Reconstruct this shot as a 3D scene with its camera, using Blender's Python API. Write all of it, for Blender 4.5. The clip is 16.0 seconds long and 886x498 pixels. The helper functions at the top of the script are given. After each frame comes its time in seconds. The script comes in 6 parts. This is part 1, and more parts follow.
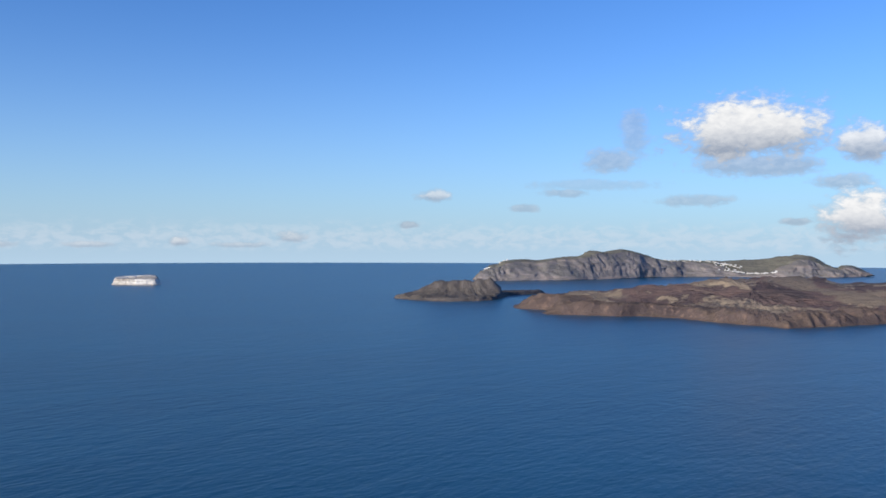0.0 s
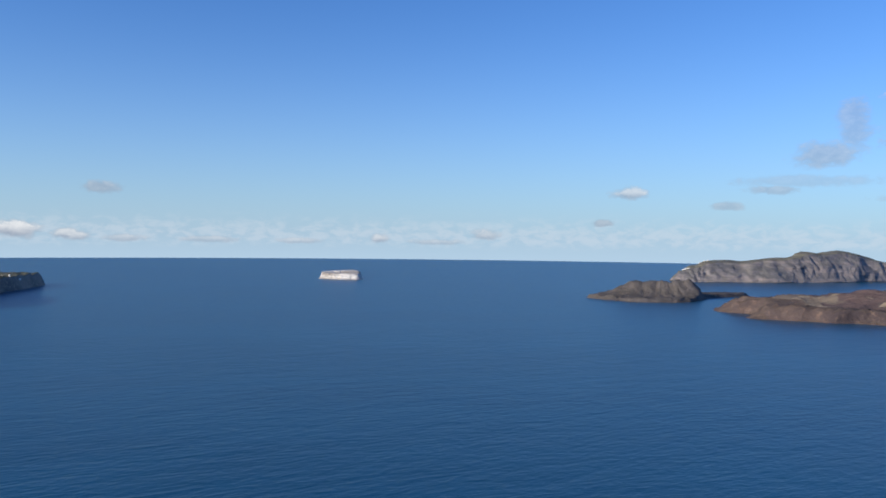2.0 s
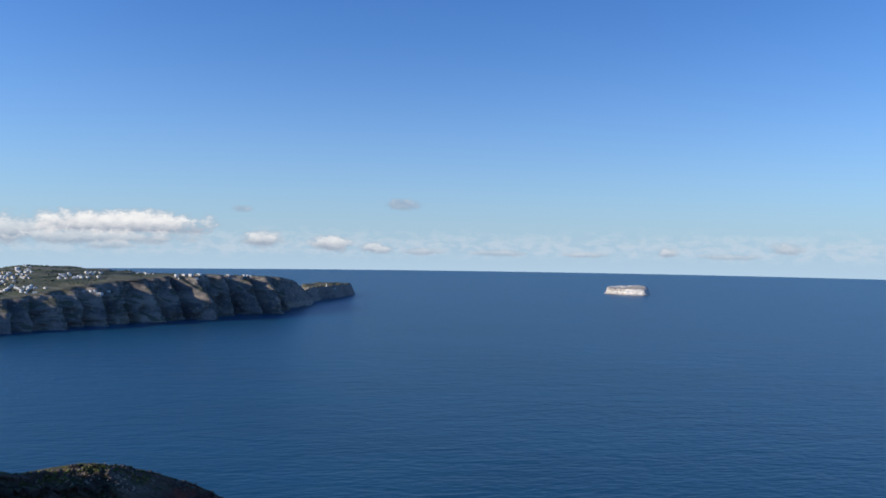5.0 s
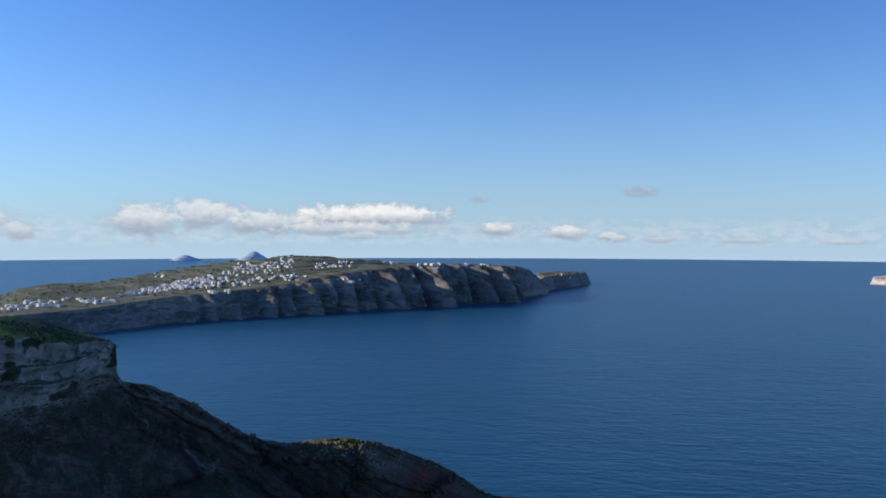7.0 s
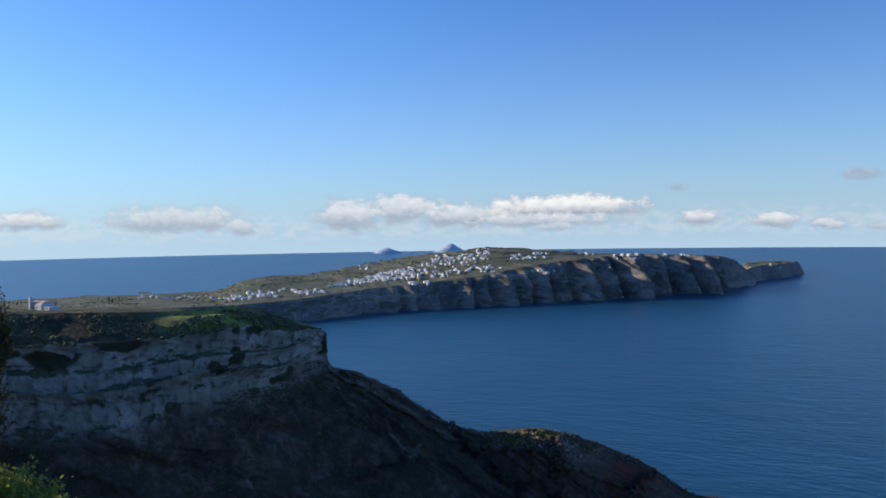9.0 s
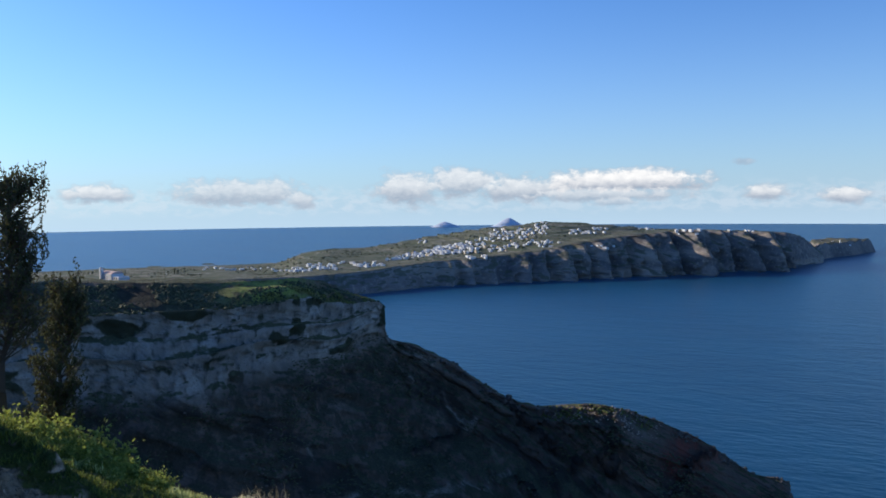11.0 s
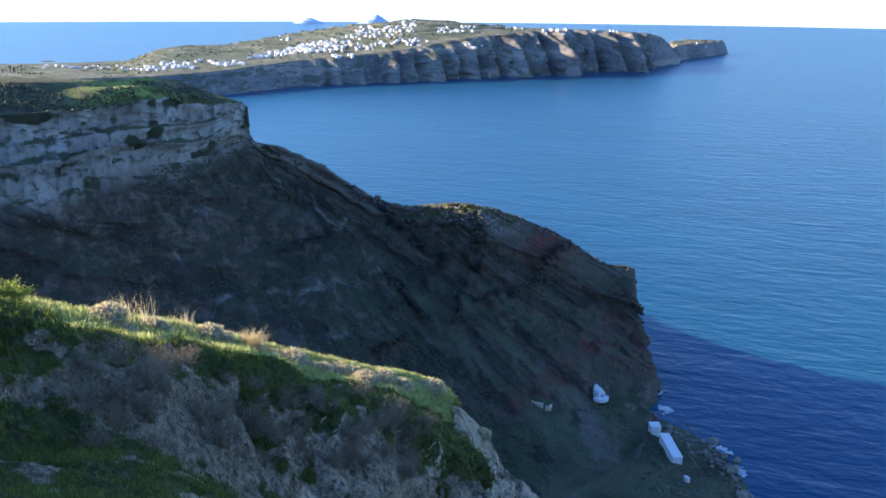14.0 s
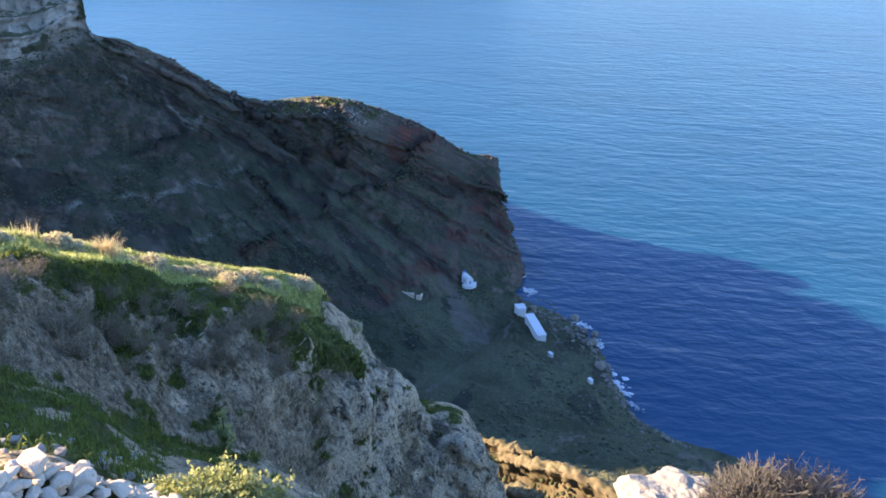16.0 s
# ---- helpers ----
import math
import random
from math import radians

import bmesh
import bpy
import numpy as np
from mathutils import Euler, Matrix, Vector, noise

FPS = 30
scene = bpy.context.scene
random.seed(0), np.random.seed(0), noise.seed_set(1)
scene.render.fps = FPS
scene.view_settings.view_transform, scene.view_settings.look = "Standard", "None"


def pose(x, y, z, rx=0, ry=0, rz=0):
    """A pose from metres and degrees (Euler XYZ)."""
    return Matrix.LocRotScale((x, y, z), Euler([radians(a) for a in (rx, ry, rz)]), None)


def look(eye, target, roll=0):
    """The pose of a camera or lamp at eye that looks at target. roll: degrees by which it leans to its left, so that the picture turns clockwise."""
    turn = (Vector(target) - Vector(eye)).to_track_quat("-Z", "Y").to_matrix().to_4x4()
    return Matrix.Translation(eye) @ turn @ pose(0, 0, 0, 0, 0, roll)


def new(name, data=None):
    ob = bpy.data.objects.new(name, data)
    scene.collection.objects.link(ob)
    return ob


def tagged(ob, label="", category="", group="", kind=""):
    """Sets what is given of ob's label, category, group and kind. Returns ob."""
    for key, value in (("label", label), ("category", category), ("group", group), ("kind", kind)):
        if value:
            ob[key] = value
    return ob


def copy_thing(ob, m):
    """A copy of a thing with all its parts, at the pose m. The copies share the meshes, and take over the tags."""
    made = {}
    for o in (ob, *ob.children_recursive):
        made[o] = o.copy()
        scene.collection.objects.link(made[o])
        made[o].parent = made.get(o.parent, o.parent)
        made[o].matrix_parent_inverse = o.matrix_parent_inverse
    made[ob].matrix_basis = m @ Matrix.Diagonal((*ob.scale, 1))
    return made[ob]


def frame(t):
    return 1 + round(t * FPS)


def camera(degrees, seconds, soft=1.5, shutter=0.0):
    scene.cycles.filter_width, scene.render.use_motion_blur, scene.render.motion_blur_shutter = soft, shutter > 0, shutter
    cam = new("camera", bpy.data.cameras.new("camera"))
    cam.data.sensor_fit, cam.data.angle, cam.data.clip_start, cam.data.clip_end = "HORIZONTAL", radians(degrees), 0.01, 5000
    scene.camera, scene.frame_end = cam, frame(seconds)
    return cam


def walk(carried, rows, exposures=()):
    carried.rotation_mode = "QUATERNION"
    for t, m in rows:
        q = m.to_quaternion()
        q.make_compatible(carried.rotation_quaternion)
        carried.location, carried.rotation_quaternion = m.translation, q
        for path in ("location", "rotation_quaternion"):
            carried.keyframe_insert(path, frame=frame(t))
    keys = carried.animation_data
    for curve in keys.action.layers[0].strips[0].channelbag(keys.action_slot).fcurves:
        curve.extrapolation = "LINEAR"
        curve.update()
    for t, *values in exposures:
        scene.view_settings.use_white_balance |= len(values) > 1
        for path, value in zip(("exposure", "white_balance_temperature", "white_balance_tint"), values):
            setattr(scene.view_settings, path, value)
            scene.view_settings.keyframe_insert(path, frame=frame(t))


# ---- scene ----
from mathutils.bvhtree import BVHTree

# ---------------------------------------------------------------- camera
EYE = 140.0          # height of the lens over the sea
ARM = 0.45           # the phone is held out and swung round the body
cam = camera(57.25, 16.0, soft=1.7)
TURNS = [
    (0.0, 0.00, -0.66, -0.25),
    (0.5, 3.23, -0.61, -0.25),
    (1.0, 6.42, -0.62, -0.06),
    (1.5, 9.55, -0.91, -0.14),
    (2.0, 13.55, -0.89, -0.66),
    (2.5, 16.73, -0.44, -0.70),
    (3.0, 20.03, -0.44, -0.41),
    (3.5, 23.71, -0.49, -0.14),
    (6.0, 40.95, -0.24, -0.94),
    (6.5, 45.50, -0.57, -0.54),
    (7.0, 49.96, -1.00, -0.10),
    (7.5, 53.82, -1.26, 0.19),
    (8.0, 57.02, -1.28, 0.46),
    (8.5, 60.39, -1.26, 0.75),
    (9.0, 63.60, -1.52, 0.90),
    (9.2, 64.62, -1.61, 0.87),
    (10.4, 68.30, -2.60, 0.80),
    (11.3, 66.85, -4.16, 0.39),
    (11.5, 66.12, -4.96, 0.24),
    (12.0, 64.44, -7.40, 0.08),
    (12.5, 62.90, -10.58, -0.00),
    (13.0, 61.43, -12.86, 0.06),
    (13.5, 60.18, -14.96, -0.31),
    (14.0, 58.53, -17.25, -0.42),
    (14.5, 56.64, -19.51, -0.64),
    (15.0, 54.33, -21.29, -0.83),
    (15.5, 51.36, -22.68, -1.11),
    (16.0, 48.90, -24.60, -1.34),
]
walk(cam, [(t, pose(-ARM * math.sin(radians(yaw)), ARM * math.cos(radians(yaw)), EYE, 90 + pitch, roll, yaw)) for t, yaw, pitch, roll in TURNS],
     exposures=[(0.0, -0.08, 6500, 10), (3.5, -0.15, 6500, 10), (9.0, -0.08, 6500, 10), (11.5, 0.10, 6500, 10), (12.5, 0.48, 6500, 11), (13.5, 0.95, 6600, 10), (14.5, 1.82, 7500, 12), (16.0, 1.96, 8100, 14)])

# ---------------------------------------------------------------- sun and sky
SUN_AZ, SUN_EL = 132.0, 19.7   # degrees, anticlockwise from +y, and over the horizon


def compass(az, d, z=0.0):
    """A place by its bearing (degrees, anticlockwise from +y), its distance on the level and its height."""
    return Vector((-d * math.sin(radians(az)), d * math.cos(radians(az)), z))


sun = new("sun", bpy.data.lights.new("sun", "SUN"))
sun.data.energy, sun.data.angle, sun.data.color = 5.0, radians(0.6), (1.0, 0.88, 0.70)
sun.matrix_world = look(compass(SUN_AZ, 100, 100 * math.tan(radians(SUN_EL))), (0, 0, 0))


class Nodes:
    """A short hand for node trees."""

    def __init__(self, tree):
        self.tree = tree
        tree.nodes.clear()

    def add(self, kind, *inputs, **settings):
        node = self.tree.nodes.new(kind)
        for key, value in settings.items():
            if key == "ramp":
                ramp = node.color_ramp
                while len(ramp.elements) < len(value):
                    ramp.elements.new(0.5)
                for el, (at, col) in zip(ramp.elements, value):
                    el.position = at
                    el.color = (*col, 1) if isinstance(col, tuple) else (col, col, col, 1)
            elif key == "named":
                for name, v in value.items():
                    self.put(node.inputs[name], v)
        for slot, value in zip(node.inputs, inputs):
            self.put(slot, value)
        return node

    def put(self, slot, value):
        if value is None:
            return
        if isinstance(value, bpy.types.NodeSocket):
            self.tree.links.new(value, slot)
        elif isinstance(value, bpy.types.Node):
            self.tree.links.new(value.outputs[0], slot)
        elif isinstance(value, tuple) and len(value) == 3 and len(slot.default_value) == 4:
            slot.default_value = (*value, 1)
        else:
            slot.default_value = value

    def math(self, op, a, b=None, c=None, clamp=False):
        node = self.add("ShaderNodeMath", a, b, c)
        node.operation, node.use_clamp = op, clamp
        return node.outputs[0]

    def mix(self, f, a, b, blend="MIX"):
        n = self.add("ShaderNodeMixRGB", f, a, b)
        n.blend_type = blend
        return n.outputs[0]

    def noise(self, vec, scale, detail=4.0, rough=0.55, distortion=0.0):
        n = self.add("ShaderNodeTexNoise", named={"Vector": vec, "Scale": scale, "Detail": detail, "Roughness": rough, "Distortion": distortion})
        return n.outputs[0]

    def voronoi(self, vec, scale, feature="F1", out=0):
        n = self.add("ShaderNodeTexVoronoi", named={"Vector": vec, "Scale": scale})
        n.feature = feature
        return n.outputs[out]

    def ramp(self, f, *stops, ease="LINEAR"):
        n = self.add("ShaderNodeValToRGB", f, ramp=stops)
        n.color_ramp.interpolation = ease
        return n.outputs[0]

    def stretch(self, vec, x, y, z, turn=0.0):
        if turn:
            vec = self.add("ShaderNodeMapping", named={"Vector": vec, "Rotation": (0, 0, radians(-turn))}).outputs[0]
        n = self.add("ShaderNodeMapping", named={"Vector": vec, "Scale": (x, y, z)})
        return n.outputs[0]

    def soft(self, f, lo, hi):
        n = self.add("ShaderNodeMapRange", f, lo, hi, 0.0, 1.0)
        n.interpolation_type = "SMOOTHSTEP"
        return n.outputs[0]


# the clouds that stand in the sky: bearing, height, half width, half height (degrees), thickness
CLOUDS = []
CLOUDS += [(-20.8, 7.22, 5.5, 2.38, 1), (-20.9, 5.08, 4.5, 0.95, 0.66), (-27.4, 6.26, 2.0, 1.33, 0.9), (-27.1, 1.51, 2.5, 1.90, 1)]
CLOUDS += [(-26.1, 3.77, 2.0, 0.57, 0.6), (-17.0, 2.72, 2.7, 0.43, 0.5), (-13.3, 7.36, 1.1, 1.71, 0.45), (-11.6, 5.47, 2.0, 0.95, 0.55)]
CLOUDS += [(-10.5, 3.82, 5.0, 0.43, 0.3), (-8.5, 3.28, 1.8, 0.33, 0.5), (0.6, 3.08, 1.4, 0.48, 0.7), (2.5, 1.04, 0.9, 0.29, 0.6)]
CLOUDS += [(-5.8, 2.22, 1.0, 0.29, 0.5), (10.4, 0.13, 0.9, 0.43, 0.6), (-23.5, 1.28, 1.1, 0.24, 0.6), (36.2, 2.94, 1.3, 0.43, 0.5)]
CLOUDS += [(10.5, 0.15, 1.1, 0.43, 0.6), (40.8, 0.08, 0.7, 0.52, 0.6), (70.2, 1.01, 2.7, 1.29, 0.8), (66.2, 1.35, 2.7, 1.19, 0.8)]
CLOUDS += [(55.7, 1.30, 6.8, 0.95, 1.0), (61.9, 0.87, 4.3, 0.95, 0.8), (56.5, 0.42, 5.9, 0.57, 0.7), (46.1, 0.44, 1.7, 0.57, 0.85)]
CLOUDS += [(41.4, 0.17, 1.6, 0.52, 0.85), (37.7, -0.22, 0.9, 0.38, 0.7), (55.7, -0.09, 1.8, 0.38, 0.5), (47.5, 2.47, 0.8, 0.33, 0.5)]
CLOUDS += [(36.5, 3.00, 1.2, 0.43, 0.6), (91.0, 0.76, 2.5, 0.67, 0.8), (81.8, 0.84, 5.0, 1.05, 0.7), (77.6, 0.25, 1.1, 0.71, 0.65)]
CLOUDS += [(38.5, -0.1, 1.0, 0.40, 0.7), (35.0, -0.3, 1.4, 0.26, 0.5), (29.6, -0.35, 2.2, 0.24, 0.45), (23.5, -0.4, 1.6, 0.22, 0.45), (18.0, -0.2, 0.7, 0.34, 0.65), (14.0, -0.4, 2.0, 0.22, 0.45)]


def make_sky():
    world = bpy.data.worlds.new("sky")
    scene.world = world
    world.use_nodes = True
    n = Nodes(world.node_tree)
    sky = n.add("ShaderNodeTexSky")
    sky.sky_type, sky.sun_disc = "NISHITA", False
    sky.sun_elevation, sky.sun_rotation = radians(SUN_EL), radians(-SUN_AZ)
    sky.altitude, sky.air_density, sky.dust_density, sky.ozone_density = 140.0, 1.0, 0.6, 2.2
    way = n.add("ShaderNodeTexCoord").outputs["Generated"]
    sep = n.add("ShaderNodeSeparateXYZ", way)
    x, y, z = sep.outputs
    az = n.math("MULTIPLY", n.math("ARCTAN2", n.math("MULTIPLY", x, -1.0), y), 57.2958)
    el = n.math("MULTIPLY", n.math("ARCSINE", z), 57.2958)
    flat = n.add("ShaderNodeCombineXYZ", az, el, 0.0).outputs[0]
    big = n.noise(n.stretch(flat, 0.45, 0.75, 1), 1.0, 5.0, 0.55)
    fine = n.noise(n.stretch(flat, 1.3, 2.2, 1), 1.0, 6.0, 0.62, 0.3)
    lump = n.math("ADD", n.math("MULTIPLY", n.math("SUBTRACT", big, 0.5), 2.2), n.math("MULTIPLY", n.math("SUBTRACT", fine, 0.5), 1.7))
    cover, shade = None, None
    for a, e, w, h, dense in CLOUDS:
        du = n.math("DIVIDE", n.math("SUBTRACT", az, a), w)
        dv = n.math("DIVIDE", n.math("SUBTRACT", el, e), h)
        r = n.math("SQRT", n.math("ADD", n.math("MULTIPLY", du, du), n.math("MULTIPLY", dv, dv)))
        v = n.math("MULTIPLY", n.soft(n.math("SUBTRACT", lump, n.math("MULTIPLY", n.math("SUBTRACT", r, 1.0), 1.5)), -0.25, 0.75), dense)
        s = n.math("MULTIPLY", v, n.math("MULTIPLY", n.soft(dv, -0.7, 0.4), 1.0 if dense > 0.68 or e < 0.3 else 0.3))
        cover = v if cover is None else n.math("MAXIMUM", cover, v)
        shade = s if shade is None else n.math("MAXIMUM", shade, s)
    # a low bank of small heaps all round, just over the horizon
    bank_n = n.noise(n.stretch(flat, 0.9, 1.9, 1), 1.0, 6.0, 0.62, 0.4)
    bank_h = n.math("MULTIPLY", n.soft(el, -1.2, -0.2), n.math("SUBTRACT", 1.0, n.soft(el, 0.2, 1.9)))
    bank = n.math("MULTIPLY", n.soft(n.math("ADD", bank_n, n.math("MULTIPLY", bank_h, 0.14)), 0.5, 0.74), n.math("MULTIPLY", bank_h, 0.30))
    lit = n.math("ADD", n.math("MULTIPLY", shade, 0.9), n.math("MULTIPLY", n.math("SUBTRACT", fine, 0.5), 0.9), None, True)
    cloud = n.mix(lit, (2.9, 3.4, 4.3), (8.3, 8.3, 8.3))
    # milky air over the horizon
    haze = n.math("POWER", n.math("SUBTRACT", 1.0, n.math("MULTIPLY", n.math("ABSOLUTE", n.math("ADD", el, 1.6)), 1 / 24.0, None, True), None, True), 3.0)
    blue = n.mix(1.0, sky.outputs[0], (0.49, 0.885, 1.51), "MULTIPLY")
    air = n.mix(n.math("MULTIPLY", haze, 0.85), blue, (4.6, 6.2, 7.8))
    low = n.mix(bank, air, (6.6, 7.0, 7.6))
    full = n.mix(cover, low, cloud)
    out = n.add("ShaderNodeOutputWorld")
    n.put(out.inputs[0], n.add("ShaderNodeBackground", full, 0.12))


make_sky()

# ---------------------------------------------------------------- noise and lofted ground
TABLE = np.random.RandomState(11).permutation(256)
TABLE = np.concatenate([TABLE, TABLE, TABLE])
GRADS = np.random.RandomState(5).normal(size=(256, 3))
GRADS /= np.linalg.norm(GRADS, axis=1)[:, None]


def perlin(p):
    """Gradient noise at the rows of p, about -0.7 to 0.7."""
    cell = np.floor(p).astype(int)
    f = p - cell
    u = f * f * f * (f * (f * 6 - 15) + 10)
    cell &= 255
    total = np.zeros(len(p))
    for i in (0, 1):
        for j in (0, 1):
            for k in (0, 1):
                h = TABLE[TABLE[TABLE[(cell[:, 0] + i) & 255] + ((cell[:, 1] + j) & 255)] + ((cell[:, 2] + k) & 255)]
                dot = ((f - (i, j, k)) * GRADS[h]).sum(1)
                w = (u[:, 0] if i else 1 - u[:, 0]) * (u[:, 1] if j else 1 - u[:, 1]) * (u[:, 2] if k else 1 - u[:, 2])
                total += w * dot
    return total


def fbm(p, size, octaves=5, gain=0.5, ridged=False):
    """Layered noise whose largest forms are size metres across."""
    q, total, amp = np.asarray(p, float) / size, 0.0, 1.0
    for i in range(octaves):
        v = perlin(q + 17.3 * i)
        total = total + amp * ((0.35 - np.abs(v)) * 1.6 if ridged else v)
        q, amp = q * 2.03, amp * gain
    return total


def ease(lo, hi, x):
    t = np.clip((x - lo) / (hi - lo), 0, 1)
    return t * t * (3 - 2 * t)


def spline(points, at):
    """A smooth line through the points, at parameters 0 .. len-1, with no loops where points lie close together."""
    P = np.array([tuple(p) for p in points], float)
    h = np.maximum(np.linalg.norm(np.diff(P, axis=0), axis=1), 1e-3)[:, None]
    slope = np.diff(P, axis=0) / h
    T = np.vstack([slope[:1], (slope[:-1] * h[1:] + slope[1:] * h[:-1]) / (h[1:] + h[:-1]), slope[-1:]])
    i = np.clip(np.floor(at).astype(int), 0, len(P) - 2)
    t = (at - i)[:, None]
    m0, m1 = T[i] * h[i], T[i + 1] * h[i]
    return (2 * t ** 3 - 3 * t ** 2 + 1) * P[i] + (t ** 3 - 2 * t ** 2 + t) * m0 + (3 * t ** 2 - 2 * t ** 3) * P[i + 1] + (t ** 3 - t ** 2) * m1


def loft(lines, columns, rows, straight=True):
    """A grid through guide lines that all have as many points. columns: cells per span along the lines; rows: cells from line to line."""
    k = len(lines[0])
    us = np.concatenate([np.arange(columns) / columns + i for i in range(k - 1)] + [[k - 1.0]])
    drawn = np.stack([spline(line, us) for line in lines])
    out, band = [], []
    for j in range(len(lines) - 1):
        m = rows[j]
        for r in range(m + (j == len(lines) - 2)):
            t = r / m
            out.append(drawn[j] * (1 - t) + drawn[j + 1] * t)
            band.append(np.full(len(us), j + t))
    return np.stack(out), np.stack(band), np.tile(us, (len(out), 1))


def normals_of(grid):
    du = np.gradient(grid, axis=1)
    dv = np.gradient(grid, axis=0)
    n = np.cross(du, dv)
    return n / np.maximum(np.linalg.norm(n, axis=2, keepdims=True), 1e-9)


def sheet(name, grid, material, closed=False, attributes=None, smooth=True):
    """A mesh object from a grid of places."""
    nv, nu, _ = grid.shape
    idx = np.arange(nv * nu).reshape(nv, nu)
    if closed:
        idx = np.hstack([idx, idx[:, :1]])
    quads = np.stack([idx[:-1, :-1], idx[:-1, 1:], idx[1:, 1:], idx[1:, :-1]], -1).reshape(-1, 4)
    me = bpy.data.meshes.new(name)
    me.vertices.add(nv * nu)
    me.vertices.foreach_set("co", grid.reshape(-1).astype(np.float32))
    me.loops.add(quads.size)
    me.loops.foreach_set("vertex_index", quads.reshape(-1).astype(np.int32))
    me.polygons.add(len(quads))
    me.polygons.foreach_set("loop_start", np.arange(0, quads.size, 4, dtype=np.int32))
    me.polygons.foreach_set("use_smooth", np.full(len(quads), smooth))
    for key, values in (attributes or {}).items():
        me.attributes.new(key, "FLOAT", "POINT").data.foreach_set("value", values.reshape(-1).astype(np.float32))
    me.update(calc_edges=True)
    me.validate()
    me.materials.append(material)
    return new(name, me)


def part(name, bm, material, parent, label=""):
    """A bmesh as one mesh object under a thing."""
    me = bpy.data.meshes.new(name)
    bm.to_mesh(me)
    bm.free()
    me.materials.append(material)
    ob = new(name, me)
    if parent:
        ob.parent = parent
    return tagged(ob, label)


# ---------------------------------------------------------------- materials
def surface(name):
    mat = bpy.data.materials.new(name)
    mat.use_nodes = True
    n = Nodes(mat.node_tree)
    shader = n.add("ShaderNodeBsdfPrincipled")
    out = n.add("ShaderNodeOutputMaterial", shader)
    return mat, n, shader


def finish(n, shader, color, rough, bump=None, strength=0.4, distance=0.1, spec=0.3):
    n.put(shader.inputs["Base Color"], color)
    n.put(shader.inputs["Roughness"], rough)
    n.put(shader.inputs["Specular IOR Level"], spec)
    if bump is not None:
        b = n.add("ShaderNodeBump", named={"Strength": strength, "Distance": distance, "Height": bump})
        n.put(shader.inputs["Normal"], b)


def place(n):
    return n.add("ShaderNodeTexCoord").outputs["Object"]


def upness(n):
    return n.add("ShaderNodeSeparateXYZ", n.add("ShaderNodeNewGeometry").outputs["Normal"]).outputs[2]


def attr(n, name):
    node = n.add("ShaderNodeAttribute")
    node.attribute_name = name
    return node.outputs["Fac"]


def water_material():
    mat, n, s = surface("sea_water")
    p = place(n)
    swell = n.noise(n.stretch(p, 0.022, 0.05, 1, 40), 1.0, 2.0, 0.5, 0.6)
    chop = n.noise(n.stretch(p, 0.095, 0.19, 1, 44), 1.0, 3.0, 0.5, 0.3)
    ripple = n.noise(n.stretch(p, 0.3, 0.6, 1, 36), 1.0, 3.0, 0.55)
    drift = n.noise(n.stretch(p, 0.0016, 0.006, 1, 12), 1.0, 4.0, 0.55)
    lane = n.noise(n.stretch(p, 0.004, 0.016, 1, 50), 1.0, 5.0, 0.6, 0.5)
    col = n.mix(n.soft(drift, 0.35, 0.7), (0.006, 0.061, 0.119), (0.007, 0.074, 0.140))
    col = n.mix(n.math("MULTIPLY", n.soft(lane, 0.45, 0.65), 0.35), col, (0.008, 0.083, 0.158))
    near = attr(n, "shallow")
    col = n.mix(n.math("MULTIPLY", near, 0.75), col, (0.012, 0.13, 0.17))
    # shore seabed tone, spread wide to paint the headland's shadow into the water
    reef_shade = n.math("MULTIPLY", attr(n, "reef_shade"), n.soft(n.noise(p, 0.03, 5.0, 0.6), 0.25, 0.6))
    col = n.mix(n.math("MULTIPLY", reef_shade, 0.95), col, (0.030, 0.040, 0.028))
    h = n.math("ADD", n.math("ADD", n.math("MULTIPLY", swell, 1.3), n.math("MULTIPLY", chop, 1.0)), n.math("MULTIPLY", ripple, 0.2))
    finish(n, s, col, 0.3, h, 0.72, 1.0, 0.27)
    s.inputs["IOR"].default_value = 1.33
    return mat


def cliff_material(name, rock_a, rock_b, stain, green, green_amount, scale, band_scale=0.0, bump=1.0):
    """Weathered rock in two tones with layers and stains, and thin growth where it lies flat enough."""
    mat, n, s = surface(name)
    p = place(n)
    a = n.noise(p, 0.06 * scale, 6.0, 0.6)
    b = n.noise(p, 0.55 * scale, 6.0, 0.65)
    rock = n.mix(n.soft(a, 0.35, 0.65), rock_a, rock_b)
    if band_scale:
        layer = n.noise(n.stretch(p, 0.02 * scale, 0.02 * scale, band_scale), 1.0, 4.0, 0.6)
        rock = n.mix(n.math("MULTIPLY", n.soft(layer, 0.48, 0.62), 0.6), rock, stain)
    rock = n.mix(n.soft(b, 0.5, 0.75), rock, stain)
    c = n.noise(p, 0.16 * scale, 5.0, 0.6)
    up = upness(n)
    grow = n.math("MULTIPLY", n.soft(n.math("ADD", up, n.math("MULTIPLY", n.math("SUBTRACT", c, 0.5), 1.1)), 0.6, 0.88), green_amount)
    col = n.mix(grow, rock, n.mix(b, green, tuple(0.55 * v for v in green)))
    h = n.math("ADD", n.math("MULTIPLY", a, 1.0), b)
    finish(n, s, col, 0.92, h, 0.7, bump, 0.15)
    return mat


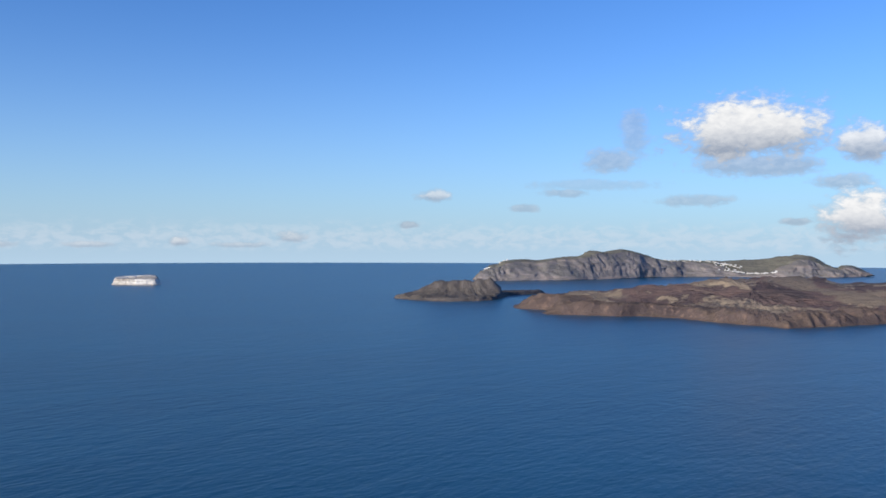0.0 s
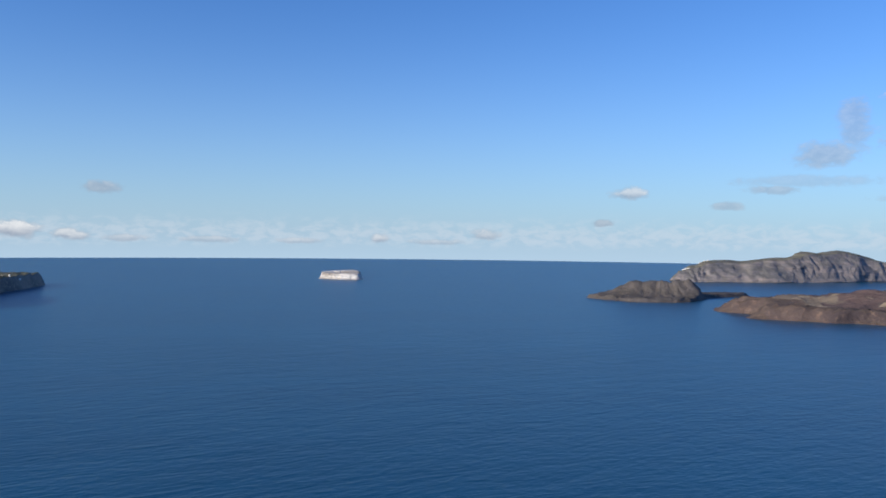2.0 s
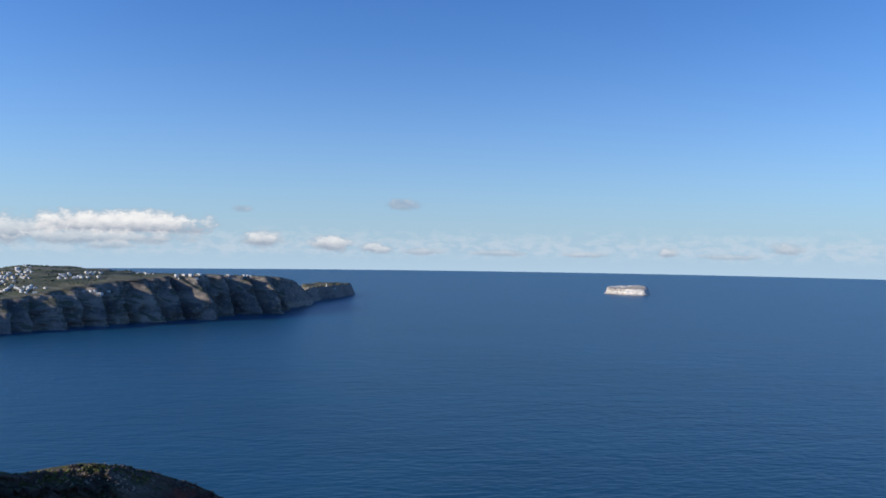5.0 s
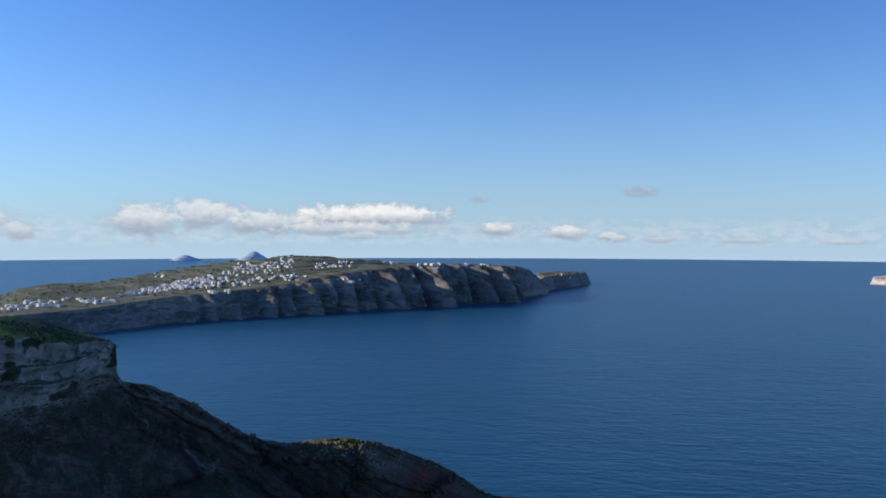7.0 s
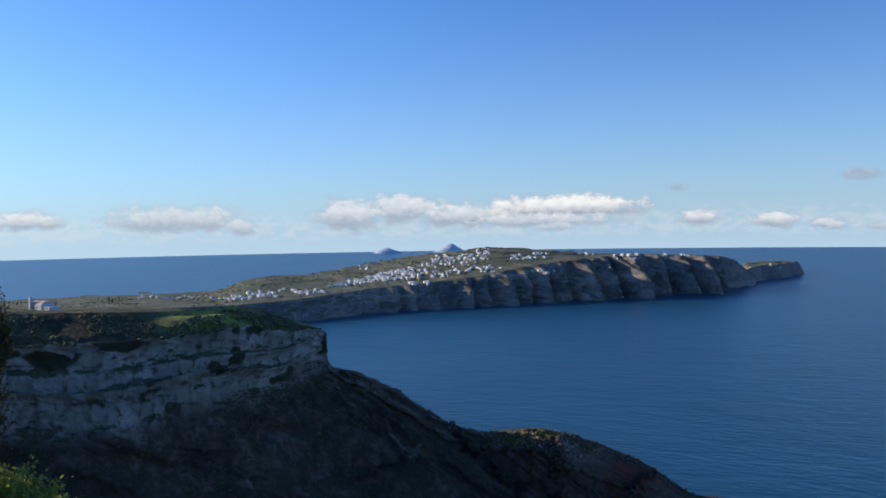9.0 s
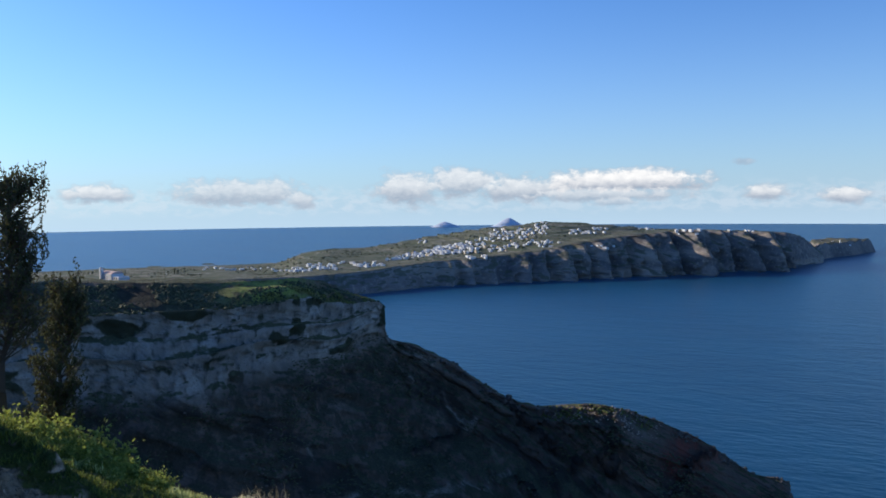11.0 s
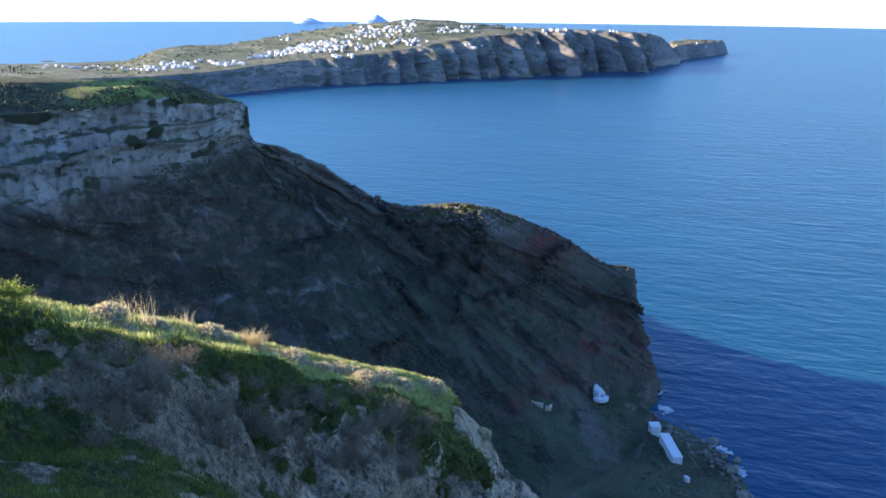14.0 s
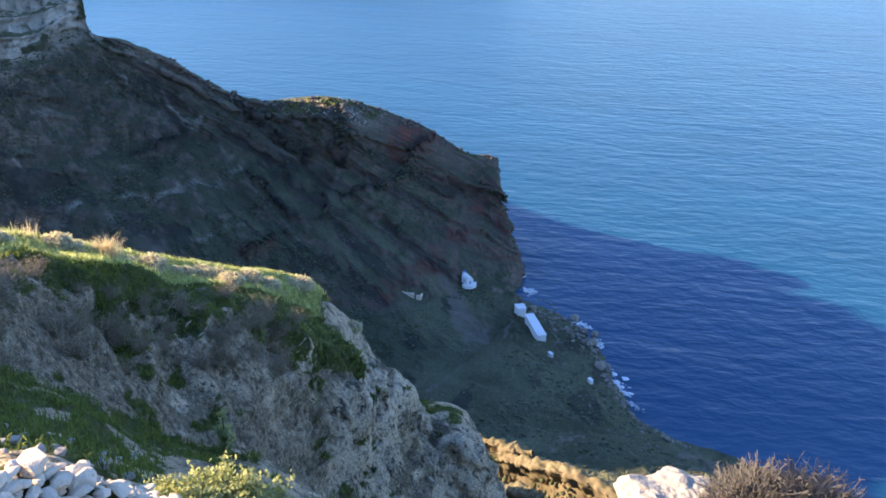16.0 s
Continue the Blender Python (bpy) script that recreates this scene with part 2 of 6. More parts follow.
def lava_material():
    """Young lava: maroon and dark flows, with slopes of ochre ash and dry yellow growth between them."""
    mat, n, s = surface("lava_and_dry_growth")
    p = place(n)
    big = n.noise(n.stretch(p, 0.0055, 0.0055, 0.02), 1.0, 5.0, 0.55, 0.8)
    mid = n.noise(p, 0.014, 5.0, 0.6, 0.6)
    fine = n.noise(p, 0.07, 6.0, 0.65)
    col = n.mix(n.soft(mid, 0.35, 0.65), (0.17, 0.115, 0.10), (0.095, 0.075, 0.075))
    col = n.mix(n.math("MULTIPLY", n.soft(big, 0.47, 0.54), 0.8), col, (0.25, 0.20, 0.145))
    col = n.mix(n.math("MULTIPLY", n.soft(mid, 0.555, 0.61), 0.8), col, (0.40, 0.31, 0.21))
    col = n.mix(n.math("MULTIPLY", n.soft(big, 0.40, 0.30), 0.8), col, (0.075, 0.062, 0.064))
    col = n.mix(n.math("MULTIPLY", n.soft(fine, 0.5, 0.75), 0.45), col, (0.10, 0.078, 0.07))
    finish(n, s, col, 0.95, n.math("ADD", mid, fine), 0.7, 5.0, 0.1)
    return mat


def fields_material(name, green, dry, wall):
    """Old terraces: strips of green and dry ground along the slope, with pale walls between."""
    mat, n, s = surface(name)
    p = place(n)
    z = n.add("ShaderNodeSeparateXYZ", p).outputs[2]
    wob = n.noise(p, 0.012, 4.0, 0.55)
    step = n.math("FRACT", n.math("ADD", n.math("MULTIPLY", z, 0.16), n.math("MULTIPLY", wob, 3.0)))
    plot = n.noise(n.stretch(p, 0.012, 0.012, 0.12), 1.0, 4.0, 0.6)
    b = n.noise(p, 0.12, 6.0, 0.65)
    col = n.mix(n.soft(plot, 0.4, 0.62), green, dry)
    col = n.mix(n.soft(b, 0.45, 0.75), col, tuple(0.5 * v for v in green))
    col = n.mix(n.math("MULTIPLY", n.soft(step, 0.82, 0.95), 0.7), col, wall)
    finish(n, s, col, 0.95, b, 0.6, 2.0, 0.1)
    return mat

# ---------------------------------------------------------------- the sea


def make_sea():
    radii = np.concatenate([[0.5], np.geomspace(60, 4900, 170)])
    ang = np.linspace(0, 2 * np.pi, 361)[:-1]
    grid = np.zeros((len(radii), len(ang), 3))
    grid[..., 0] = radii[:, None] * np.cos(ang)
    grid[..., 1] = radii[:, None] * np.sin(ang)
    off = np.hypot(grid[..., 0] - compass(41, 315).x, grid[..., 1] - compass(41, 315).y)
    shallow = 1 - ease(15, 95, off)
    # darker water colour laid over the area where the headland's shadow falls
    bed = np.hypot(grid[..., 0] - compass(27, 240).x, grid[..., 1] - compass(27, 240).y)
    reef_shade = 1 - ease(35, 115, bed)
    return tagged(sheet("water", grid[:, ::-1], WATER, closed=True, attributes={"shallow": shallow, "reef_shade": reef_shade}),
                  "deep blue open sea with small wind waves", "sea", kind="structure")


WATER = water_material()
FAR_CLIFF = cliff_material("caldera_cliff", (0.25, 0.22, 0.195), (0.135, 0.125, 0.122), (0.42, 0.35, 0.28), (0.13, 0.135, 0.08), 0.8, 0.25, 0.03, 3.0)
BLACK_LAVA = cliff_material("black_lava_islet", (0.15, 0.13, 0.12), (0.075, 0.068, 0.07), (0.24, 0.195, 0.165), (0.15, 0.13, 0.10), 0.4, 0.25, 0.0, 4.0)
KAMENI = cliff_material("young_lava", (0.13, 0.095, 0.085), (0.075, 0.058, 0.06), (0.25, 0.17, 0.13), (0.20, 0.15, 0.10), 0.3, 0.14, 0.0, 7.0)
LAVA_TOP = lava_material()
GREY_CLIFF = cliff_material("grey_lava_cliff", (0.24, 0.215, 0.21), (0.15, 0.142, 0.15), (0.34, 0.28, 0.255), (0.20, 0.195, 0.155), 0.4, 0.2, 0.05, 5.0)
FIELDS = fields_material("terraced_fields", (0.10, 0.116, 0.072), (0.145, 0.145, 0.102), (0.25, 0.23, 0.18))
GREY_FIELDS = fields_material("dry_grey_fields", (0.20, 0.19, 0.14), (0.15, 0.14, 0.115), (0.28, 0.25, 0.20))
PALE_CLIFF = cliff_material("pale_pumice_cliff", (0.80, 0.76, 0.70), (0.60, 0.55, 0.48), (0.28, 0.23, 0.20), (0.40, 0.35, 0.25), 0.3, 0.3, 0.12, 2.0)
# pale blue base colour carries the haze of the distant air
HAZE_TINTED_ROCK = cliff_material("haze_tinted_hill", (0.56, 0.62, 0.70), (0.50, 0.56, 0.65), (0.58, 0.64, 0.72), (0.54, 0.6, 0.68), 0.2, 0.1, 0.0, 1.0)
sea = make_sea()


def roughen(grid, band, layers, upright=1.0, scale=1.0, level=False):
    """Push the grid out along its normals by noise: (size, height, octaves, ridged, weight over the bands or None).
    upright under 1 draws the forms out in height, as ribs and gullies are."""
    for size, height, octaves, ridged, weight in layers:
        nrm = normals_of(grid)
        if level:
            nrm = nrm * (1, 1, 0)
            nrm = nrm / np.maximum(np.linalg.norm(nrm, axis=2, keepdims=True), 0.25)
        v = fbm(grid.reshape(-1, 3) * (1, 1, upright), size, octaves, 0.5, ridged).reshape(grid.shape[:2]) * scale
        if weight is not None:
            v = v * np.interp(band, weight[0], weight[1])
        grid = grid + nrm * (v * height)[..., None]
    return grid


def split_land(name, label, category, grid, band, cut, cliff_mat, top_mat):
    """Land in two parts, its cliff face and its top. Returns the thing and the two parts."""
    thing = tagged(new(name), label, category)
    k = int((band[:, 0] < cut).sum())
    face = sheet("cliff_face", grid[:k], cliff_mat)
    top = sheet("land_top", grid[k - 1:], top_mat)
    face.parent = top.parent = thing
    return thing, face, top


def line(*points):
    return [compass(*p) for p in points]


# ---------------------------------------------------------------- far islands
def make_thirasia():
    az = (-2.5, -2.95, -3.5, -4.05, -4.65, -6.6, -8.6, -9.9, -10.5, -11.1, -12.6, -13.2, -13.95, -15.05, -16.2, -18.0, -19.8, -21.2, -22.2, -23.0, -23.8, -24.3, -24.9, -25.9, -26.5, -27.0, -27.6)
    base = (2800, 2790, 2790, 2800, 2810, 2850, 2880, 2930, 2960, 2990, 3065, 3100, 3160, 3220, 3285, 3340, 3375, 3390, 3400, 3410, 3430, 3450, 3480, 3510, 3560, 3600, 3660)
    top = (2, 26, 42, 47, 62, 62, 74, 82, 96, 90, 98, 92, 78, 60, 58, 52, 20, 14, 22, 50, 70, 66, 46, 26, 38, 26, 6)
    ridge = (3, 30, 46, 51, 66, 65, 77, 86, 102, 95, 105, 97, 82, 62, 59, 58, 60, 66, 72, 78, 84, 80, 58, 30, 43, 30, 6)
    grid, band, _ = loft([
        line(*[(a, b - 12, -3) for a, b in zip(az, base)]),
        line(*[(a, b, 2) for a, b in zip(az, base)]),
        line(*[(a, b + 30 + 1.0 * t, t) for a, b, t in zip(az, base, top)]),
        line(*[(a, b + 190, r) for a, b, r in zip(az, base, ridge)]),
        line(*[(a, b + 520, -4) for a, b in zip(az, base)])], 14, (2, 26, 10, 8))
    w = ((0, 0.9, 1.6, 2.2, 3, 4), (0, 0.3, 1, 0.5, 0.3, 0.1))
    grid = roughen(grid, band, [(150, 30, 5, True, w), (40, 14, 4, True, w)], upright=0.4, level=True)
    grid[..., 2] += fbm(grid.reshape(-1, 3), 60, 5).reshape(band.shape) * 7 * np.interp(band, (1.7, 2, 4), (0, 1, 0.5))
    return split_land("island", "long grey-brown volcanic island with steep caldera cliffs", "island", grid[:, ::-1], band, 2.0, GREY_CLIFF, GREY_FIELDS)


ISLET_GRIDS = []


def make_islet(name, label, shore, height, lip, material, rough, n=160, hills=(), top=None):
    """A closed shore rising by a cliff to an uneven top. shore: bearings and distances."""
    pts = line(*shore)
    ring = spline(pts + pts[:1], np.linspace(0, len(pts), n + 1)[:-1])
    ring[:, 2] = 0
    mid = ring.mean(0)
    qs = np.concatenate([np.linspace(0, lip, 9)[:-1], np.linspace(lip, 1, 24)])
    grid = np.zeros((len(qs) + 1, n, 3))
    grid[0] = ring + (ring - mid) * 0.02 - (0, 0, 3)
    for i, q in enumerate(qs):
        at = ring + (mid - ring) * min(q, 0.995)
        up = height * float(ease(0, lip, q)) ** 0.8
        at[:, 2] = up * (0.35 + 0.65 * ease(0, lip, q))
        best = np.zeros(n)
        for a, d, h, r in hills:
            c = compass(a, d)
            best = np.maximum(best, h * np.exp(-((at[:, 0] - c.x) ** 2 + (at[:, 1] - c.y) ** 2) / r ** 2))
        at[:, 2] += best * float(ease(0, lip * 1.5, q))
        grid[i + 1] = at
    q_all = np.concatenate([[0], qs])[:, None] * np.ones((1, n))
    for size, amount, ridged in rough:
        v = fbm(grid.reshape(-1, 3) * (1, 1, 0.6), size, 5, 0.52, ridged).reshape(grid.shape[:2])
        wob = v * amount * ease(0, lip * 0.6, q_all)
        grid[..., 2] += wob
        out = grid - mid
        out[..., 2] = 0
        out /= np.maximum(np.linalg.norm(out, axis=2, keepdims=True), 1)
        grid += out * (v * amount * (q_all < lip * 1.05) * 1.0)[..., None]
    ISLET_GRIDS.append(grid)
    if top is None:
        return tagged(sheet(name, grid, material, closed=True), label, "island")
    thing = tagged(new(name), label, "island")
    for piece, rows, mat in (("shore_cliff", grid[:12], material), ("island_top", grid[11:], top)):
        sheet(piece, rows, mat, closed=True).parent = thing
    return thing


FAR_GRID = []


def make_akrotiri():
    az = (108, 98, 90, 83, 79.4, 77.6, 73, 69, 64, 60, 56.7, 53.5, 51.2, 48.5, 46.0, 44.0, 42.6)
    base = (1000, 1080, 1150, 1190, 1205, 1215, 1270, 1355, 1415, 1480, 1552, 1625, 1675, 1742, 1795, 1868, 1935)
    lip = (34, 33, 32, 31, 30, 30, 33, 38, 45, 55, 68, 76, 80, 76, 72, 58, 12)
    deep = (40, 40, 40, 38, 36, 36, 36, 36, 34, 32, 30, 28, 26, 26, 24, 24, 16)
    ridge = (22, 20, 16, 9, 13, 33, 40, 57, 80, 90, 83, 72, 66, 61, 60, 48, 14)
    back = (500, 520, 560, 560, 560, 560, 580, 600, 560, 500, 470, 430, 400, 350, 300, 220, 60)
    far = (900, 850, 800, 760, 760, 900, 1050, 1050, 1000, 900, 850, 800, 750, 650, 500, 350, 120)
    far_h = (0, 0, 0, 0, 0, 3, 6, 10, 12, 12, 12, 12, 12, 12, 10, 8, 2)
    cols = list(zip(az, base, lip, deep, ridge, back, far, far_h))
    grid, band, us = loft([
        line(*[(a, b - 8, -3) for a, b, *_ in cols]),
        line(*[(a, b, 2) for a, b, *_ in cols]),
        line(*[(a, b + 0.5 * d, 0.55 * h) for a, b, h, d, *_ in cols]),
        line(*[(a, b + d, h) for a, b, h, d, *_ in cols]),
        line(*[(a, b + 0.5 * (d + bk), 0.45 * h + 0.55 * r) for a, b, h, d, r, bk, *_ in cols]),
        line(*[(a, b + bk, r) for a, b, h, d, r, bk, *_ in cols]),
        line(*[(a, b + f, fh) for a, b, h, d, r, bk, f, fh in cols]),
        line(*[(a, b + f + 260, -4) for a, b, h, d, r, bk, f, fh in cols])], 34, (2, 18, 18, 34, 26, 14, 8))
    w = ((0, 0.9, 1.4, 2.2, 3.0, 3.3, 3.8, 7), (0.9, 0.95, 1, 1, 0.95, 0.6, 0, 0))
    tall = np.interp(us, (0, 5, 7, 10, 13.5, 15, 16), (0.2, 0.3, 0.7, 1.0, 1.0, 0.35, 0.1))
    # ribs and gullies run down the cliff from its lip to its foot
    foot = grid[2]
    along = np.stack([np.tile(foot[:, 0], (len(grid), 1)), np.tile(foot[:, 1], (len(grid), 1)), band * 22], -1).reshape(-1, 3)
    rib = 16 * fbm(along, 100, 2, 0.5, True) + 20 * fbm(along, 36, 2, 0.5, True) + 9 * fbm(along, 11, 3)
    out = normals_of(grid) * (1, 1, 0)
    out = out / np.maximum(np.linalg.norm(out, axis=2, keepdims=True), 0.3)
    grid = grid + out * (rib.reshape(band.shape) * tall * np.interp(band, *w))[..., None]
    # steep buttresses: bearing, half width in degrees, how far they stand out
    bearing = np.degrees(np.arctan2(-grid[..., 0], grid[..., 1]))
    for az_b, half, stand_out in ((67.3, 0.5, 24), (65.9, 0.5, 28), (64.3, 0.45, 26), (62.3, 0.6, 44), (60.9, 0.5, 30), (59.6, 0.65, 56), (58.1, 0.45, 34), (57.0, 0.42, 54), (56.3, 0.35, 46), (55.7, 0.42, 52),
                                  (54.4, 0.75, 88), (52.9, 0.65, 84), (51.5, 0.8, 120), (50.4, 0.45, 46), (49.4, 0.65, 74), (47.8, 0.7, 96), (46.5, 0.8, 108), (45.3, 0.55, 52)):
        lean = bearing - az_b + 0.25 * fbm(grid.reshape(-1, 3), 30, 3).reshape(band.shape)
        rise_b = np.clip(1 - np.where(lean > 0, lean / (1.25 * half), -lean / (0.8 * half)), 0, 1) ** 0.85
        grid = grid + out * (-np.sign((out * grid).sum(2)) * stand_out * rise_b * np.interp(band, (0, 1.0, 2.2, 3.0, 3.4), (1, 1, 0.72, 0.4, 0)))[..., None]
    grid = roughen(grid, band, [(9, 3, 3, False, ((0, 1, 2.8, 3.1), (0, 1, 1, 0)))], upright=0.5)
    # old field terraces step down the slopes
    rise = grid[..., 2] / 5.5 + 2.2 * fbm(grid.reshape(-1, 3) * (1, 1, 0), 260, 2).reshape(band.shape)
    part_of = rise - np.floor(rise)
    grid[..., 2] += 5.5 * (ease(0.62, 0.9, part_of) - part_of) * 0.8 * np.interp(band, (3.0, 3.1, 5, 5.6), (0, 1, 1, 0)) * np.interp(us, (0, 6, 7.5, 14, 15), (0.3, 0.3, 1, 1, 0))
    FAR_GRID.append((grid, band, us))
    knobs = fbm(grid.reshape(-1, 3), 60, 4).reshape(band.shape)
    grid[..., 2] += knobs * 2.2 * np.interp(band, (2.9, 3.2, 6.5, 7), (0, 1, 1, 0))
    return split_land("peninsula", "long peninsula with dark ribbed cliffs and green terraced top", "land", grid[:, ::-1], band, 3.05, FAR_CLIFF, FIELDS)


_, thirasia, thirasia_top = make_thirasia()
_, akrotiri_face, akrotiri = make_akrotiri()
islet_white = make_islet("islet", "flat-topped pale islet of pumice cliffs", [(22.2, 2640), (21.2, 2615), (19.5, 2585), (19.3, 2720), (19.9, 2860), (21.4, 2840)],
                         14, 0.16, PALE_CLIFF, [(60, 4, False), (18, 4, True)], hills=((19.9, 2720, 6, 70),))
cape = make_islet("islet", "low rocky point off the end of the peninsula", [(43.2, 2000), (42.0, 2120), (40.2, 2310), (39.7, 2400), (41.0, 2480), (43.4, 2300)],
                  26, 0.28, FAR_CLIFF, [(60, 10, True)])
palea = make_islet("islet", "small dark volcanic islet with a broken cliff end", [(3.3, 1940), (1.9, 1880), (0.9, 1852), (-1.9, 1856), (-3.2, 1880), (-3.9, 1935), (-4.6, 2040), (-7.0, 2155), (-5.2, 2150), (-3, 2150), (0, 2140), (1.8, 2070), (2.8, 1990)],
                   2, 0.12, BLACK_LAVA, [(50, 5, True), (16, 5, True)], hills=((1.0, 1990, 19, 30), (0.1, 1985, 33, 40), (-0.8, 1985, 34, 40), (-1.7, 1985, 33, 40), (-2.6, 1985, 35, 36), (-3.3, 1985, 38, 26)))
kameni = make_islet("island", "low rust-brown lava island with dry yellow patches", [(-5.5, 1757), (-5.7, 1657), (-7.5, 1640), (-7.8, 1542), (-10.1, 1542), (-12.4, 1534), (-14.3, 1548), (-16.2, 1530), (-18.0, 1493), (-19.8, 1460), (-21.5, 1440), (-22.9, 1427), (-24.9, 1470), (-26.5, 1513), (-29, 1590), (-36, 1600), (-44, 1900), (-40, 2700), (-28, 2800), (-18, 2450), (-11, 2000)],
                    8, 0.13, KAMENI, [(140, 11, True), (40, 7, True), (16, 4, False)], n=560, top=LAVA_TOP, hills=((-8.5, 1680, 9, 70), (-11, 1720, 15, 100), (-14.2, 1740, 28, 100), (-16.5, 1760, 30, 120), (-20, 1850, 38, 160), (-22, 1930, 40, 170), (-24, 2000, 40, 110), (-28, 1950, 26, 200)))
for a, d, w, h in ((67.6, 4600, 95, 27), (63.1, 4600, 110, 46)):
    s = make_islet("far_island", "far bluish island peak on the horizon", [(a + 1.1 * w / 95, d), (a, d - 60), (a - 1.2 * w / 95, d), (a, d + 60)], 2, 0.1, HAZE_TINTED_ROCK, [(60, 5, False)], n=60, hills=((a, d, h, 55),))

# ---------------------------------------------------------------- the near headland
HEADLAND_GRID = []


def cells(a, b, wide, high):
    """Irregular upright blocks on a face: how far inside its block each place is, and a number for the block."""
    p = np.stack([a / wide, b / high], -1)
    cell = np.floor(p).astype(int)
    best, second, number = np.full(a.shape, 9.0), np.full(a.shape, 9.0), np.zeros(a.shape)
    for i in (-1, 0, 1):
        for j in (-1, 0, 1):
            h = TABLE[TABLE[(cell[..., 0] + i) & 255] + ((cell[..., 1] + j) & 255)]
            g = TABLE[h + 31]
            d = np.maximum(np.abs(p[..., 0] - cell[..., 0] - i - 0.2 - 0.6 * h / 255), np.abs(p[..., 1] - cell[..., 1] - j - 0.2 - 0.6 * g / 255))
            near = d < best
            second = np.where(near, best, np.minimum(second, d))
            number = np.where(near, TABLE[g + 7] / 255, number)
            best = np.where(near, d, best)
    return second - best, number


# lines on the dark slope, by bearing and distance: cracks and gullies, pale scars of bare earth, red beds
FISSURES = [
    ((57.2, 290), (56.0, 293), (55.6, 291), (56.1, 292)),
    ((58.7, 268), (57.8, 270), (57.1, 276), (57.3, 281), (56.4, 280), (55.1, 282), (53.2, 284), (52.3, 287), (50.9, 298), (49.3, 306)),
    ((62.8, 289), (61.6, 284), (60.7, 279), (59.8, 271), (58.7, 268)),
    ((63.2, 314), (61.8, 305), (60.3, 301), (58.9, 297), (57.3, 289), (56.5, 287)),
    ((70.3, 290), (69.5, 293), (67.6, 301), (66.7, 307)),
    ((62.3, 287), (61.6, 285), (60.9, 281)),
    ((62.6, 272), (62.0, 276), (60.9, 278)),
    ((63.3, 255), (61.1, 262), (60.2, 264)),
]
SCARS = [
    ((71.1, 319), (70.5, 316), (70.0, 314)),
    ((68.9, 314), (67.8, 315), (66.6, 309), (65.4, 308)),
    ((71.6, 269), (70.7, 273), (69.2, 272), (67.6, 276), (66.2, 283), (64.8, 287), (64.4, 285)),
    ((64.8, 289), (63.9, 290), (63.1, 293), (63.2, 295)),
    ((67.1, 255), (65.7, 263), (64.2, 266), (63.1, 267)),
    ((75.5, 254), (74.7, 258), (73.9, 262)),
    ((78.0, 265), (77.5, 264), (77.1, 264)),
    ((68.9, 273), (67.1, 280), (66.0, 286)),
]
REDS = [
    ((52.4, 248), (50.0, 257), (48.3, 269), (46.3, 286), (45.6, 300)),
    ((44.7, 303), (43.8, 292), (43.2, 282)),
    ((63.3, 255), (61.8, 259)),
    ((52.0, 296), (49.5, 306)),
    ((56.9, 243), (54.2, 240), (52.4, 244)),
]


def relief_lines(grid):
    """How strongly each place of the headland lies in a crack, on a pale scar, and on a red bed."""
    flat = grid.reshape(-1, 3)
    at = flat[:, :2] + 1.3 * np.stack([fbm(flat, 7, 3), fbm(flat + 40, 7, 3)], -1)
    made = []
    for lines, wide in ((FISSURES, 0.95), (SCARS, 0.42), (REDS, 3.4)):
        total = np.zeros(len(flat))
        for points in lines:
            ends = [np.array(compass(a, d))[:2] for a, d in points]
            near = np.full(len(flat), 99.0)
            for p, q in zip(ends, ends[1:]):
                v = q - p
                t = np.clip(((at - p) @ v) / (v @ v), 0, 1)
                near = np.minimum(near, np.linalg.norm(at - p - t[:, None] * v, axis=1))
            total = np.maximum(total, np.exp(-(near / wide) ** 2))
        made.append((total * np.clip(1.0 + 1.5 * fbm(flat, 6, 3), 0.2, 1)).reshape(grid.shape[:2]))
    return made


